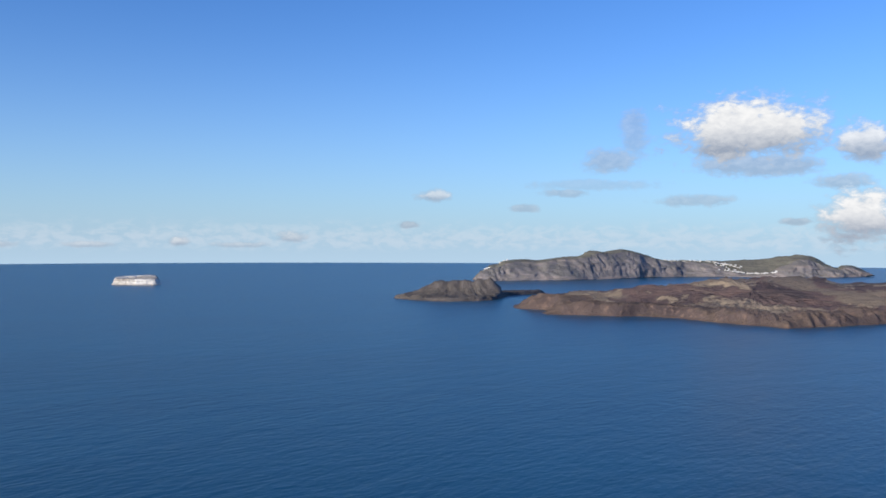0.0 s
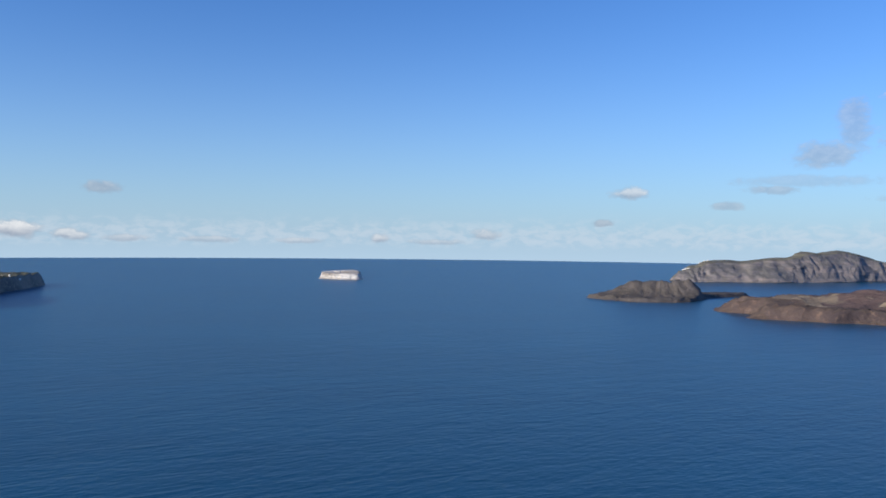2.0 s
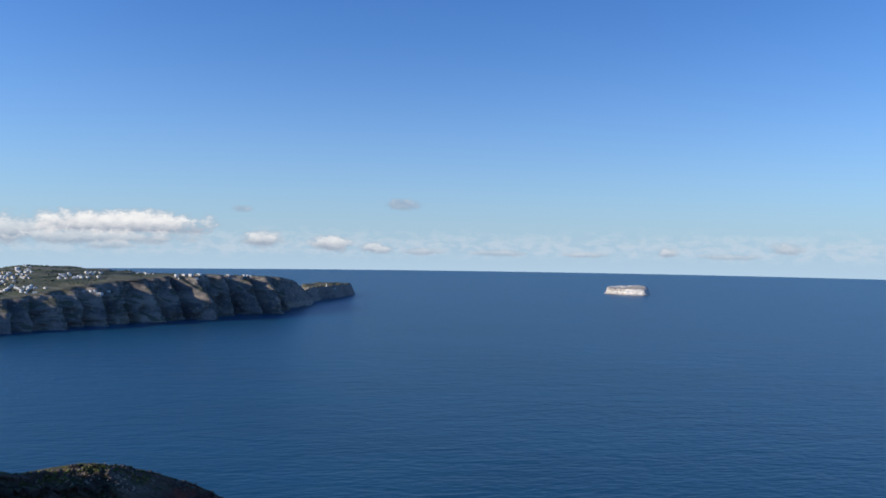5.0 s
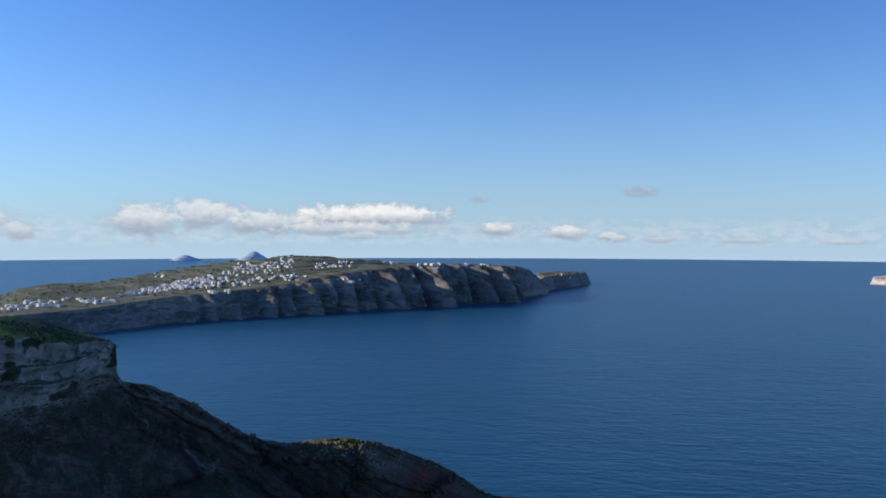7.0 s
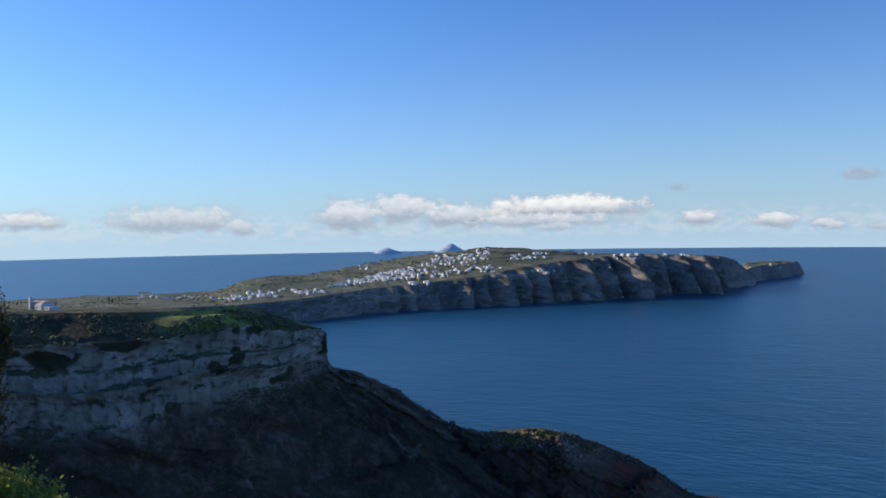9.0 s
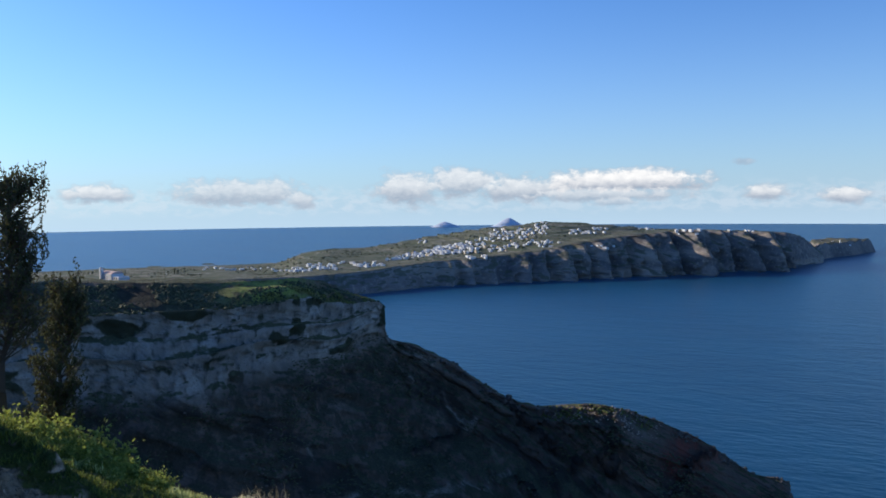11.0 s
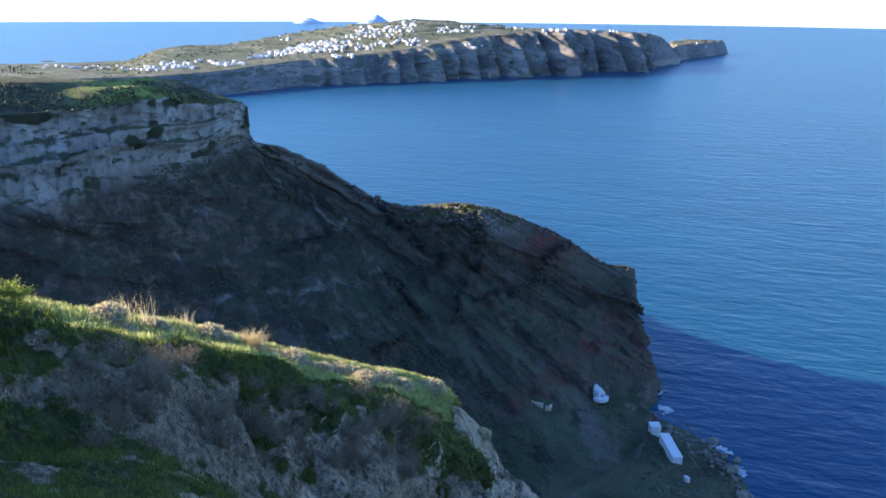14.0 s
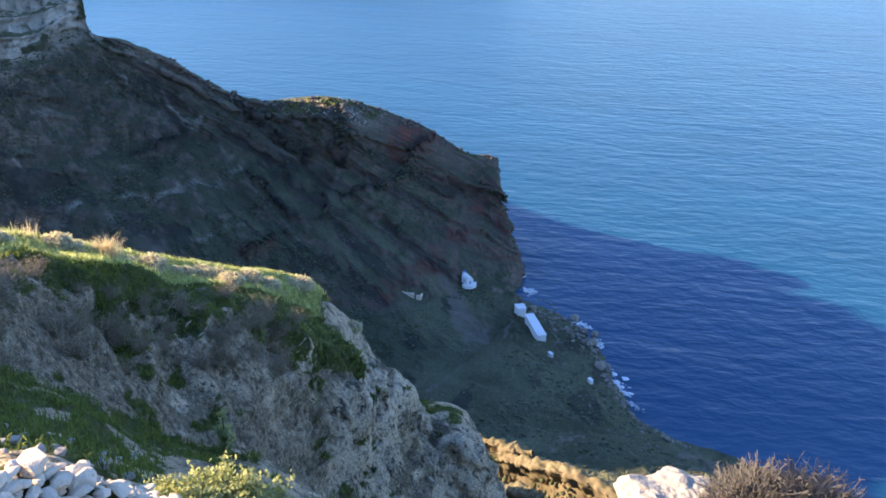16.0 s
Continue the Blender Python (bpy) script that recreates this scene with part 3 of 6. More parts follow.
def make_headland():
    #      plateau        edge of it       foot of tuff      slope            foot             shore
    cols = []
    cols.append(((114, 290, 122), (114, 205, 113), (112, 195, 94), (112, 175, 60), (112, 150, 30), (112, 120, 18)))
    cols.append(((101, 280, 118.5), (101, 250, 109), (101, 238, 90), (101, 218, 56), (100, 180, 25), (98, 140, 16)))
    cols.append(((93, 290, 115.5), (93, 270, 107), (92.5, 255, 86), (92.5, 234, 50), (90, 200, 18), (88, 160, 12)))
    cols.append(((86, 288, 114.1), (86, 267.8, 106.9), (85.5, 251.5, 82.4), (84, 238.1, 48.9), (80, 210, 14), (78, 175, 9)))
    cols.append(((80.5, 295.7, 112.1), (80.5, 277.1, 106.1), (80.5, 264.1, 87), (78, 252.8, 51.2), (72, 222, 13), (68, 185, 8)))
    cols.append(((77, 309.1, 110.6), (75, 309.1, 101), (75, 299.9, 84.3), (73, 273.6, 52.6), (66, 230, 13), (60, 190, 7)))
    cols.append(((74.2, 342.2, 98.6), (72, 323.8, 99.1), (72, 322, 86.2), (69, 299.5, 55.5), (61, 234, 12), (54, 195, 6)))
    cols.append(((73.6, 347.8, 90.3), (71.66, 325, 86.2), (71.5, 322, 84.8), (68, 301.4, 54.8), (59.5, 235, 11.5), (52, 198, 5.5)))
    cols.append(((71, 399.9, 65.6), (69.94, 322, 83.9), (69.84, 319, 79.4), (67, 304, 53.1), (58, 236, 11), (50, 200, 5)))
    cols.append(((69, 389.5, 56.5), (67.1, 320.9, 76.3), (66.8, 315.3, 71.3), (64, 298.6, 47.5), (55.5, 236.3, 10.9), (46.5, 212, 4)))
    cols.append(((65, 380.4, 43.5), (63.3, 313.6, 64.8), (63, 307.1, 60.7), (60, 293.9, 42.7), (53, 238.8, 10.7), (43.5, 226, 3.5)))
    cols.append(((60.3, 326.4, 57.9), (60, 308, 61.6), (59.6, 300.6, 58.4), (56.5, 290.2, 41), (50.5, 243.2, 10.6), (42, 238, 3)))
    cols.append(((57, 321.9, 60), (56.6, 301, 64.7), (55.8, 291, 58.6), (53, 284.5, 38.8), (48.5, 248.2, 10), (41.6, 247, 3)))
    cols.append(((53.6, 312, 55.7), (52.6, 303, 59.2), (52.3, 297.8, 50.8), (49.6, 286.3, 33), (46.8, 257.3, 9.4), (41.8, 256, 3)))
    cols.append(((49.7, 311, 47.2), (49.1, 307, 50.2), (48.9, 300.8, 42), (47, 288, 27.8), (45.3, 266.3, 8.8), (42, 263, 3)))
    cols.append(((47.2, 315, 37.8), (46.6, 311, 40.8), (46.3, 302.4, 33.1), (45, 292, 21.2), (44, 272.2, 8.3), (42.4, 268, 2)))
    cols.append(((45, 317, 35.3), (44.4, 313, 38.3), (43.9, 302.3, 30), (43, 292.4, 17.9), (42.4, 280.8, 7), (42, 276, 0)))
    cols.append(((44.85, 319, 33.3), (44.25, 315, 36.3), (43.5, 306.5, 26), (42.7, 296.6, 14.7), (42, 287.9, 5.4), (41.6, 286, -3)))
    lines = [line(*[c[i] for c in cols]) for i in range(6)]
    wall, bench = [], []
    for k, (e, f) in enumerate(zip(lines[1], lines[2])):
        keep = 1.0 if k < 5 else 0.0
        out = Vector((f.x - e.x, f.y - e.y, 0))
        wall.append(e + out * (0.16 if keep else 0.33) + Vector((0, 0, (f.z - e.z) * (0.38 if keep else 0.33))))
        bench.append(e + out * (0.74 if keep else 0.66) + Vector((0, 0, (f.z - e.z) * (0.52 if keep else 0.66))))
    # the far side falls to the sea, or runs on under the fields
    away = [compass(c[0][0], c[0][1] + (4 if k > 13 else 14 if k > 12 else 90 if k > 5 else 30), -4 if k > 5 else c[0][2] - 4) for k, c in enumerate(cols)]
    grid, band, u = loft([away, lines[0], lines[1], wall, bench, lines[2], lines[3], lines[4], lines[5]], 40, (10, 26, 30, 14, 26, 76, 64, 24))
    # a gently sloping terrace on the edge of the plateau
    fall = np.clip(band - 1, 0, 1)
    shelf = np.interp(fall, (0, 0.2, 0.75, 1), (0, 0.4, 0.62, 1)) - fall
    top_z, edge_z = grid[10, :, 2], grid[36, :, 2]
    grid[..., 2] += shelf * (edge_z - top_z)[None] * np.interp(u, (3.2, 4, 5.2, 5.9), (0, 1, 1, 0))
    # grassy knolls on that terrace
    for az, d, high, wide in ((77.2, 298, 3.4, 8), (79.3, 289, 3.0, 8), (75.6, 311, 2.0, 6), (81.5, 284, 2.0, 7)):
        c = compass(az, d)
        grid[..., 2] += high * np.exp(-((grid[..., 0] - c.x) ** 2 + (grid[..., 1] - c.y) ** 2) / wide ** 2) * (band < 2.2)
    band = band - 1
    band = np.where(band < 1, band, np.where(band < 4, 1 + (band - 1) / 3, band - 2))
    tuff = np.interp(u, (0, 7.0, 7.6, 8.4, 9), (1, 1, 0.8, 0.3, 0)) * np.interp(band, (0.93, 0.985, 1.9, 2.12), (0, 1, 1, 0))
    red = np.interp(u, (10.5, 13, 14.5, 17), (0, 0.45, 0.9, 1.0)) * np.interp(band, (1.6, 2.4, 2.8, 3.9, 4.2), (0, 0.9, 1, 0.8, 0))
    steep = ((0, 0.3, 0.8, 1.0, 1.4, 2.2, 3.4, 4.2, 5), (0.06, 0.15, 0.2, 0.5, 1.0, 1.0, 0.8, 0.25, 0.2))
    calm = np.ones(band.shape)
    for edge in (1.0, 1.333, 1.667):
        calm = calm * (1 - 0.85 * np.exp(-((band - edge) / 0.07) ** 2) * np.interp(u, (7.5, 8.5), (1, 0)))
    calm = calm * (1 - 0.8 * np.interp(u, (4.8, 5.6, 7.2, 7.8), (0, 1, 1, 0)) * np.interp(band, (0.4, 0.8, 1.9, 2.3), (0, 1, 1, 0)))
    calm = calm * np.where(band < 2.2, np.interp(u, (11.8, 12.5, 16.5, 17), (1, 0.4, 0.4, 0.5)), 1)
    grid = roughen(grid, band, [(60, 4.0, 3, True, steep), (16, 1.9, 4, True, steep), (4.0, 1.5, 4, False, ((0, 0.9, 1.1, 5), (0.2, 0.2, 1, 1)))], upright=0.7, scale=calm)
    # beds of harder rock stand out as ledges that dip towards the sea
    dip = grid[..., 2] + 0.36 * grid[..., 0] + 0.42 * grid[..., 1]
    bed = fbm(np.stack([grid[..., 0] * 0.012, grid[..., 1] * 0.012, dip * 0.2], -1).reshape(-1, 3), 1.0, 4).reshape(band.shape)
    wave = np.clip(bed * 5, -1, 1) * 1.0 * np.interp(band, (0.95, 1.15, 1.9, 2.2, 3.8, 4.2), (0, 0.4, 0.7, 1.0, 0.9, 0))
    level = normals_of(grid) * (1, 1, 0)
    level = level / np.maximum(np.linalg.norm(level, axis=2, keepdims=True), 0.3)
    # the tuff breaks into upright blocks, with a thin bed of softer ash between its tiers
    edge_row = int(np.abs(band[:, 0] - 1.0).argmin())
    step = np.hypot(*np.diff(grid[edge_row, :, :2], axis=0).T)
    run = np.tile(np.concatenate([[0], np.cumsum(step)]), (len(grid), 1))
    warp = 2.0 * fbm(grid.reshape(-1, 3), 9, 3).reshape(band.shape)
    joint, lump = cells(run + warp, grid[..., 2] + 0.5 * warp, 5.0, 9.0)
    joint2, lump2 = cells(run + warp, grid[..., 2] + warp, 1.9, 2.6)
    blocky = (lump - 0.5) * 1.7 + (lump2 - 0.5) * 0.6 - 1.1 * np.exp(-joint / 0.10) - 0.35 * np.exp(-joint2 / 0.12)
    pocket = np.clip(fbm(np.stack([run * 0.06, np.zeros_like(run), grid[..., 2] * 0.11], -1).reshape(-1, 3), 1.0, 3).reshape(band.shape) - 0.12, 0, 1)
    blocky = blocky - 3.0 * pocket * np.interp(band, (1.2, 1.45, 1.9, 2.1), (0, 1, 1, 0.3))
    grid = grid + normals_of(grid) * (wave * (1 - 0.95 * tuff))[..., None] + level * (blocky * tuff * np.interp(band, (0.98, 1.06, 2), (0.1, 1, 1)) * (0.45 + 0.55 * calm))[..., None]
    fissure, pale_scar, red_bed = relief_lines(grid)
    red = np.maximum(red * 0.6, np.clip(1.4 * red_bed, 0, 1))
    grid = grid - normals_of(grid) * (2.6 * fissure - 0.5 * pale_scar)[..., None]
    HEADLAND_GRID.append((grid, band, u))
    # sun on the grassy terrace is painted in as a brighter green patch
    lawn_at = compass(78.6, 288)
    sunlit_meadow = np.exp(-((grid[..., 0] - lawn_at.x) ** 2 + (grid[..., 1] - lawn_at.y) ** 2) / 17 ** 2) * (band < 1.0)
    return tagged(sheet("headland", grid, HEADLAND, attributes={"sunlit_meadow": np.clip(1.8 * sunlit_meadow, 0, 1), "tuff": tuff, "red": red, "pocket": pocket * tuff, "joint": (np.exp(-joint / 0.09) + 0.5 * np.exp(-joint2 / 0.10)) * tuff, "block": 0.65 * lump + 0.35 * lump2, "fissure": fissure, "scar": pale_scar, "heath": np.maximum(np.interp(u, (0, 8, 11), (1, 1, 0.25)) * np.interp(band, (1.95, 2.15, 3.2, 4.2), (0, 1, 0.8, 0.3)), np.interp(u, (0, 3.5, 4.2), (1, 1, 0)) * (band < 0.96))}),
                  "steep dark headland with a pale tuff cliff under a green plateau", "cliff", kind="structure")


def headland_material():
    mat, n, s = surface("headland_rock_and_scrub")
    p = place(n)
    a = n.noise(p, 0.05, 6.0, 0.6)
    b = n.noise(p, 0.3, 7.0, 0.65)
    c = n.noise(p, 1.6, 5.0, 0.65)
    dot = n.add("ShaderNodeVectorMath", p, (0.36, 0.42, 1.0))
    dot.operation = "DOT_PRODUCT"
    flat = n.add("ShaderNodeSeparateXYZ", p)
    beds = n.add("ShaderNodeCombineXYZ", n.math("MULTIPLY", flat.outputs[0], 0.02), n.math("MULTIPLY", flat.outputs[1], 0.02), n.math("MULTIPLY", dot.outputs["Value"], 0.22))
    lay = n.math("ADD", n.math("MULTIPLY", n.noise(beds, 1.0, 6.0, 0.65, 0.5), 0.8), n.math("MULTIPLY", n.noise(p, 0.16, 5.0, 0.6), 0.2))
    d = n.noise(p, 0.11, 6.0, 0.65, 0.6)
    lava = n.mix(n.soft(a, 0.35, 0.65), (0.19, 0.137, 0.104), (0.135, 0.10, 0.08))
    lava = n.mix(n.math("MULTIPLY", n.soft(lay, 0.52, 0.62), 0.6), lava, (0.225, 0.185, 0.15))
    lava = n.mix(n.math("MULTIPLY", n.soft(lay, 0.46, 0.38), 0.45), lava, (0.065, 0.05, 0.045))
    lava = n.mix(n.math("MULTIPLY", n.soft(d, 0.56, 0.66), 0.35), lava, (0.18, 0.09, 0.068))
    red = n.mix(n.soft(b, 0.35, 0.65), (0.22, 0.072, 0.052), (0.12, 0.062, 0.052))
    tuff = n.mix(n.soft(a, 0.35, 0.65), (0.50, 0.44, 0.37), (0.37, 0.325, 0.275))
    tuff = n.mix(n.math("MULTIPLY", n.soft(attr(n, "block"), 0.35, 0.75), 0.55), tuff, (0.27, 0.24, 0.205))
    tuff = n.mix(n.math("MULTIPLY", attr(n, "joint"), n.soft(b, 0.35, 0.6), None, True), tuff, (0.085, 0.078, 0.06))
    tuff = n.mix(n.math("MULTIPLY", n.soft(lay, 0.55, 0.64), 0.3), tuff, (0.24, 0.205, 0.17))
    tuff = n.mix(n.math("MULTIPLY", n.soft(c, 0.5, 0.7), 0.35), tuff, (0.24, 0.21, 0.18))
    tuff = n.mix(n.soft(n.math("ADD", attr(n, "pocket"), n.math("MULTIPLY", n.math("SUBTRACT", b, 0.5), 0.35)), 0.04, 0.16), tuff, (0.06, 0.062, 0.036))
    rock = n.mix(n.math("MULTIPLY", attr(n, "red"), n.soft(lay, 0.35, 0.55)), lava, red)
    rock = n.mix(attr(n, "tuff"), rock, tuff)
    rock = n.mix(n.math("MULTIPLY", n.soft(c, 0.55, 0.75), 0.5), rock, (0.05, 0.045, 0.038))
    scrub = n.mix(n.soft(c, 0.35, 0.7), (0.09, 0.098, 0.056), (0.16, 0.158, 0.088))
    scrub = n.mix(n.soft(b, 0.55, 0.75), scrub, (0.14, 0.12, 0.075))
    scrub = n.mix(n.math("MULTIPLY", n.soft(lay, 0.44, 0.36), 0.4), scrub, (0.04, 0.042, 0.028))
    up = upness(n)
    grow = n.soft(n.math("ADD", up, n.math("ADD", n.math("MULTIPLY", n.math("SUBTRACT", b, 0.5), 1.1), n.math("MULTIPLY", n.math("SUBTRACT", d, 0.5), 1.2))), 0.52, 0.8)
    grow = n.math("MULTIPLY", grow, n.math("SUBTRACT", 1.0, n.math("MULTIPLY", n.soft(lay, 0.54, 0.62), 0.75)))
    grow = n.math("MULTIPLY", grow, n.math("SUBTRACT", 1.0, n.math("MULTIPLY", attr(n, "red"), 0.7)))
    scrub = n.mix(n.soft(n.noise(p, 0.035, 5.0, 0.6), 0.42, 0.62), scrub, n.mix(0.5, scrub, (0.03, 0.035, 0.02)))
    col = n.mix(grow, rock, scrub)
    col = n.mix(n.math("MULTIPLY", attr(n, "heath"), n.math("MULTIPLY", n.soft(n.math("ADD", d, n.math("MULTIPLY", b, 0.5)), 0.6, 0.8), 0.8)), col, n.mix(n.soft(c, 0.4, 0.7), (0.042, 0.044, 0.03), (0.075, 0.066, 0.05)))
    # terrace grass, with the sunlight on it put into its colour
    col = n.mix(n.math("MULTIPLY", attr(n, "sunlit_meadow"), n.soft(b, 0.3, 0.55)), col, n.mix(n.soft(c, 0.35, 0.65), (0.19, 0.24, 0.055), (0.34, 0.37, 0.11)))
    col = n.mix(n.math("MULTIPLY", attr(n, "scar"), n.soft(c, 0.3, 0.55)), col, (0.31, 0.27, 0.22))
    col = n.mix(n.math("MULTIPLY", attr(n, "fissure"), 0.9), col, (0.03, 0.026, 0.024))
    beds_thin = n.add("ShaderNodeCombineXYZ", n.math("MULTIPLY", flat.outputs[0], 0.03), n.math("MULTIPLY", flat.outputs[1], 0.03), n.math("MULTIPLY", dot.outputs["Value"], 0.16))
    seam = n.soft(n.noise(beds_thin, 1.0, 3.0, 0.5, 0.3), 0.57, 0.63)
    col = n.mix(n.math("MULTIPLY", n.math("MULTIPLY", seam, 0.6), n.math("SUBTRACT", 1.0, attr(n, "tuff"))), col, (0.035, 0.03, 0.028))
    h = n.math("ADD", n.math("ADD", n.math("MULTIPLY", b, 2.0), c), n.math("MULTIPLY", n.noise(p, 6.0, 4.0), 0.3))
    h = n.math("SUBTRACT", h, n.math("MULTIPLY", seam, 0.8))
    finish(n, s, col, 0.95, h, 0.8, 0.9, 0.1)
    return mat


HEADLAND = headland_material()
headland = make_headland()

# ---------------------------------------------------------------- the slope at the camera's feet
def foreground_material():
    mat, n, s = surface("tuff_and_grass")
    p = place(n)
    a = n.noise(p, 0.35, 6.0, 0.6)
    b = n.noise(p, 1.8, 7.0, 0.65)
    c = n.noise(p, 9.0, 6.0, 0.65)
    tuff = n.mix(n.soft(a, 0.35, 0.65), (0.90, 0.675, 0.46), (0.70, 0.52, 0.345))
    tuff = n.mix(n.soft(c, 0.55, 0.72), tuff, (0.22, 0.18, 0.135))
    litter = n.noise(p, 0.8, 8.0, 0.7)
    tuff = n.mix(n.math("MULTIPLY", n.soft(litter, 0.48, 0.56), 0.8), tuff, n.mix(c, (0.07, 0.075, 0.035), (0.18, 0.15, 0.11)))
    pock = n.noise(p, 7.0, 4.0, 0.6)
    tuff = n.mix(n.math("MULTIPLY", n.math("SUBTRACT", 1.0, n.soft(pock, 0.34, 0.41)), 0.9), tuff, (0.06, 0.052, 0.042))
    dry = n.mix(n.soft(c, 0.35, 0.65), (0.19, 0.138, 0.088), (0.50, 0.37, 0.245))
    tuff = n.mix(n.math("MULTIPLY", attr(n, "litter"), n.soft(n.math("ADD", b, n.math("MULTIPLY", a, 0.4)), 0.55, 0.72)), tuff, dry)
    speck = n.noise(p, 17.0, 4.0, 0.65)
    tuff = n.mix(n.math("MULTIPLY", n.math("SUBTRACT", 1.0, n.soft(speck, 0.36, 0.42)), 0.8), tuff, (0.07, 0.058, 0.045))
    tuff = n.mix(n.math("MULTIPLY", n.soft(speck, 0.58, 0.66), 0.5), tuff, (0.82, 0.64, 0.46))
    turf = n.mix(n.soft(b, 0.35, 0.65), (0.05, 0.075, 0.018), (0.12, 0.13, 0.035))
    turf = n.mix(n.soft(c, 0.5, 0.7), turf, (0.19, 0.155, 0.10))
    grow = n.soft(n.math("ADD", attr(n, "turf"), n.math("MULTIPLY", n.math("SUBTRACT", b, 0.5), 0.8)), 0.3, 0.7)
    col = n.mix(grow, tuff, turf)
    finish(n, s, col, 0.95, n.math("ADD", n.math("MULTIPLY", b, 1.5), n.math("ADD", c, n.math("MULTIPLY", n.soft(pock, 0.28, 0.5), 0.9))), 1.0, 0.24, 0.1)
    return mat


def make_foreground():
    #      behind           rim              gully            shoulder         crest            back of crest      down the hill
    cols = []
    cols.append(((165, 18, 141), (135, 8.0, 138.0), (128, 11.0, 137.2), (124, 14.0, 137.6), (121, 16.0, 137.6), (118, 30, 134), (114, 95, 118)))
    # hump out of view, raised to keep the sun off the near grass
    cols.append(((160, 14, 139.5), (115, 5.0, 137.8), (110, 8.0, 138.4), (108, 11.3, 138.9), (107, 12.5, 138.8), (104, 24, 132), (104, 90, 108)))
    cols.append(((160, 10, 139), (100, 3.9, 137.75), (95, 7.0, 136.4), (94.5, 10.6, 136.98), (95, 12.0, 136.85), (95, 20, 130), (94, 85, 98)))
    cols.append(((160, 7, 138.8), (88, 3.75, 137.72), (84, 7.8, 135.6), (85, 11.3, 135.88), (85, 12.6, 135.75), (86, 20, 128.5), (84, 82, 88)))
    cols.append(((165, 5, 138.6), (77, 3.7, 137.58), (76, 8.7, 134.5), (75.5, 13.0, 134.5), (75.8, 14.3, 134.36), (76, 21, 126), (76, 82, 80)))
    cols.append(((170, 4, 138.6), (70, 3.6, 137.28), (70.5, 9.6, 132.9), (69.2, 14.5, 133.26), (69.4, 15.8, 133.1), (70, 23, 121.5), (68, 84, 74)))
    cols.append(((180, 3.5, 138.6), (64, 3.5, 137.08), (65, 10.6, 131.7), (63.8, 16.0, 132.06), (64, 17.3, 131.92), (64, 25, 118.5), (60, 86, 68)))
    cols.append(((190, 3.5, 138.6), (57, 3.5, 137.0), (60, 12.0, 129.6), (58.9, 17.8, 130.72), (58.6, 19.0, 130.58), (57, 27, 116.5), (53, 88, 62)))
    cols.append(((195, 3.5, 138.6), (53, 3.5, 136.85), (57.5, 12.5, 128.8), (57.2, 18.9, 129.9), (57.0, 19.4, 129.8), (55, 27.5, 115.5), (50, 89, 60)))
    cols.append(((200, 3.5, 138.6), (50, 3.6, 136.75), (55, 13.0, 128.0), (55.2, 19.3, 128.9), (55.0, 20.0, 128.7), (52, 28, 114.5), (47, 90, 57)))
    cols.append(((210, 3.5, 138.6), (43, 3.7, 136.7), (51, 14.0, 126.0), (51.2, 19.4, 126.5), (51.0, 20.2, 126.2), (47.5, 29, 112.5), (42, 92, 52)))
    cols.append(((220, 3.5, 138.6), (36, 3.8, 136.7), (46.5, 15.0, 124.5), (46.8, 19.0, 126.4), (46.5, 19.8, 126.1), (44, 27, 112), (36, 94, 50)))
    cols.append(((235, 3.5, 138.6), (28, 4.0, 136.9), (43, 15.0, 122.0), (44.0, 17.6, 123.6), (43.6, 18.4, 123.0), (39, 28, 111), (30, 97, 48)))
    cols.append(((250, 4.0, 138.6), (18, 4.0, 137.0), (30, 14.0, 120.0), (30, 19.0, 117.0), (30, 20.0, 116.0), (29, 33, 105), (22, 100, 46)))
    cols.append(((270, 6.0, 138.8), (0, 4.0, 137.2), (5, 14.0, 122.0), (8, 21.0, 115.0), (8, 22.0, 114.0), (10, 36, 104), (10, 105, 44)))
    cols.append(((280, 10.0, 139), (-35, 5.0, 137.6), (-30, 16.0, 124.0), (-25, 23.0, 117.0), (-25, 24.0, 116.0), (-20, 40, 104), (-14, 110, 42)))
    grid, band, u = loft([line(*[c[i] for c in cols]) for i in range(7)], 38, (14, 56, 70, 20, 34, 40))
    w = ((0, 1, 1.3, 1.7, 2.0, 2.6, 2.92, 3.0, 4.0, 4.5, 6), (0.04, 0.05, 0.1, 0.3, 0.6, 1.1, 0.5, 0.07, 0.07, 1.2, 2.0))
    bare = np.interp(u, (0, 6.0, 7.5, 11, 12, 15), (0.5, 0.6, 0.85, 0.85, 0.35, 0.3))
    grid = roughen(grid, band, [(4.2, 1.25, 4, True, w), (1.3, 0.5, 4, True, w), (0.35, 0.07, 3, False, ((0, 2.8, 3, 4, 4.3, 6), (1, 1, 0.5, 0.5, 1, 1)))], scale=bare)
    pits = np.clip(fbm(grid.reshape(-1, 3), 0.9, 3).reshape(band.shape) - 0.2, 0, 1) * np.interp(band, (1.8, 2.1, 2.9, 3.0), (0, 1, 1, 0)) * np.interp(u, (5, 7, 12, 13), (0.2, 1, 1, 0.2))
    grid = grid - normals_of(grid) * (pits * 0.55)[..., None]
    nz = np.abs(normals_of(grid)[..., 2])
    patch = fbm(grid.reshape(-1, 3), 3.0, 4).reshape(band.shape)
    fine = fbm(grid.reshape(-1, 3), 0.7, 3).reshape(band.shape)
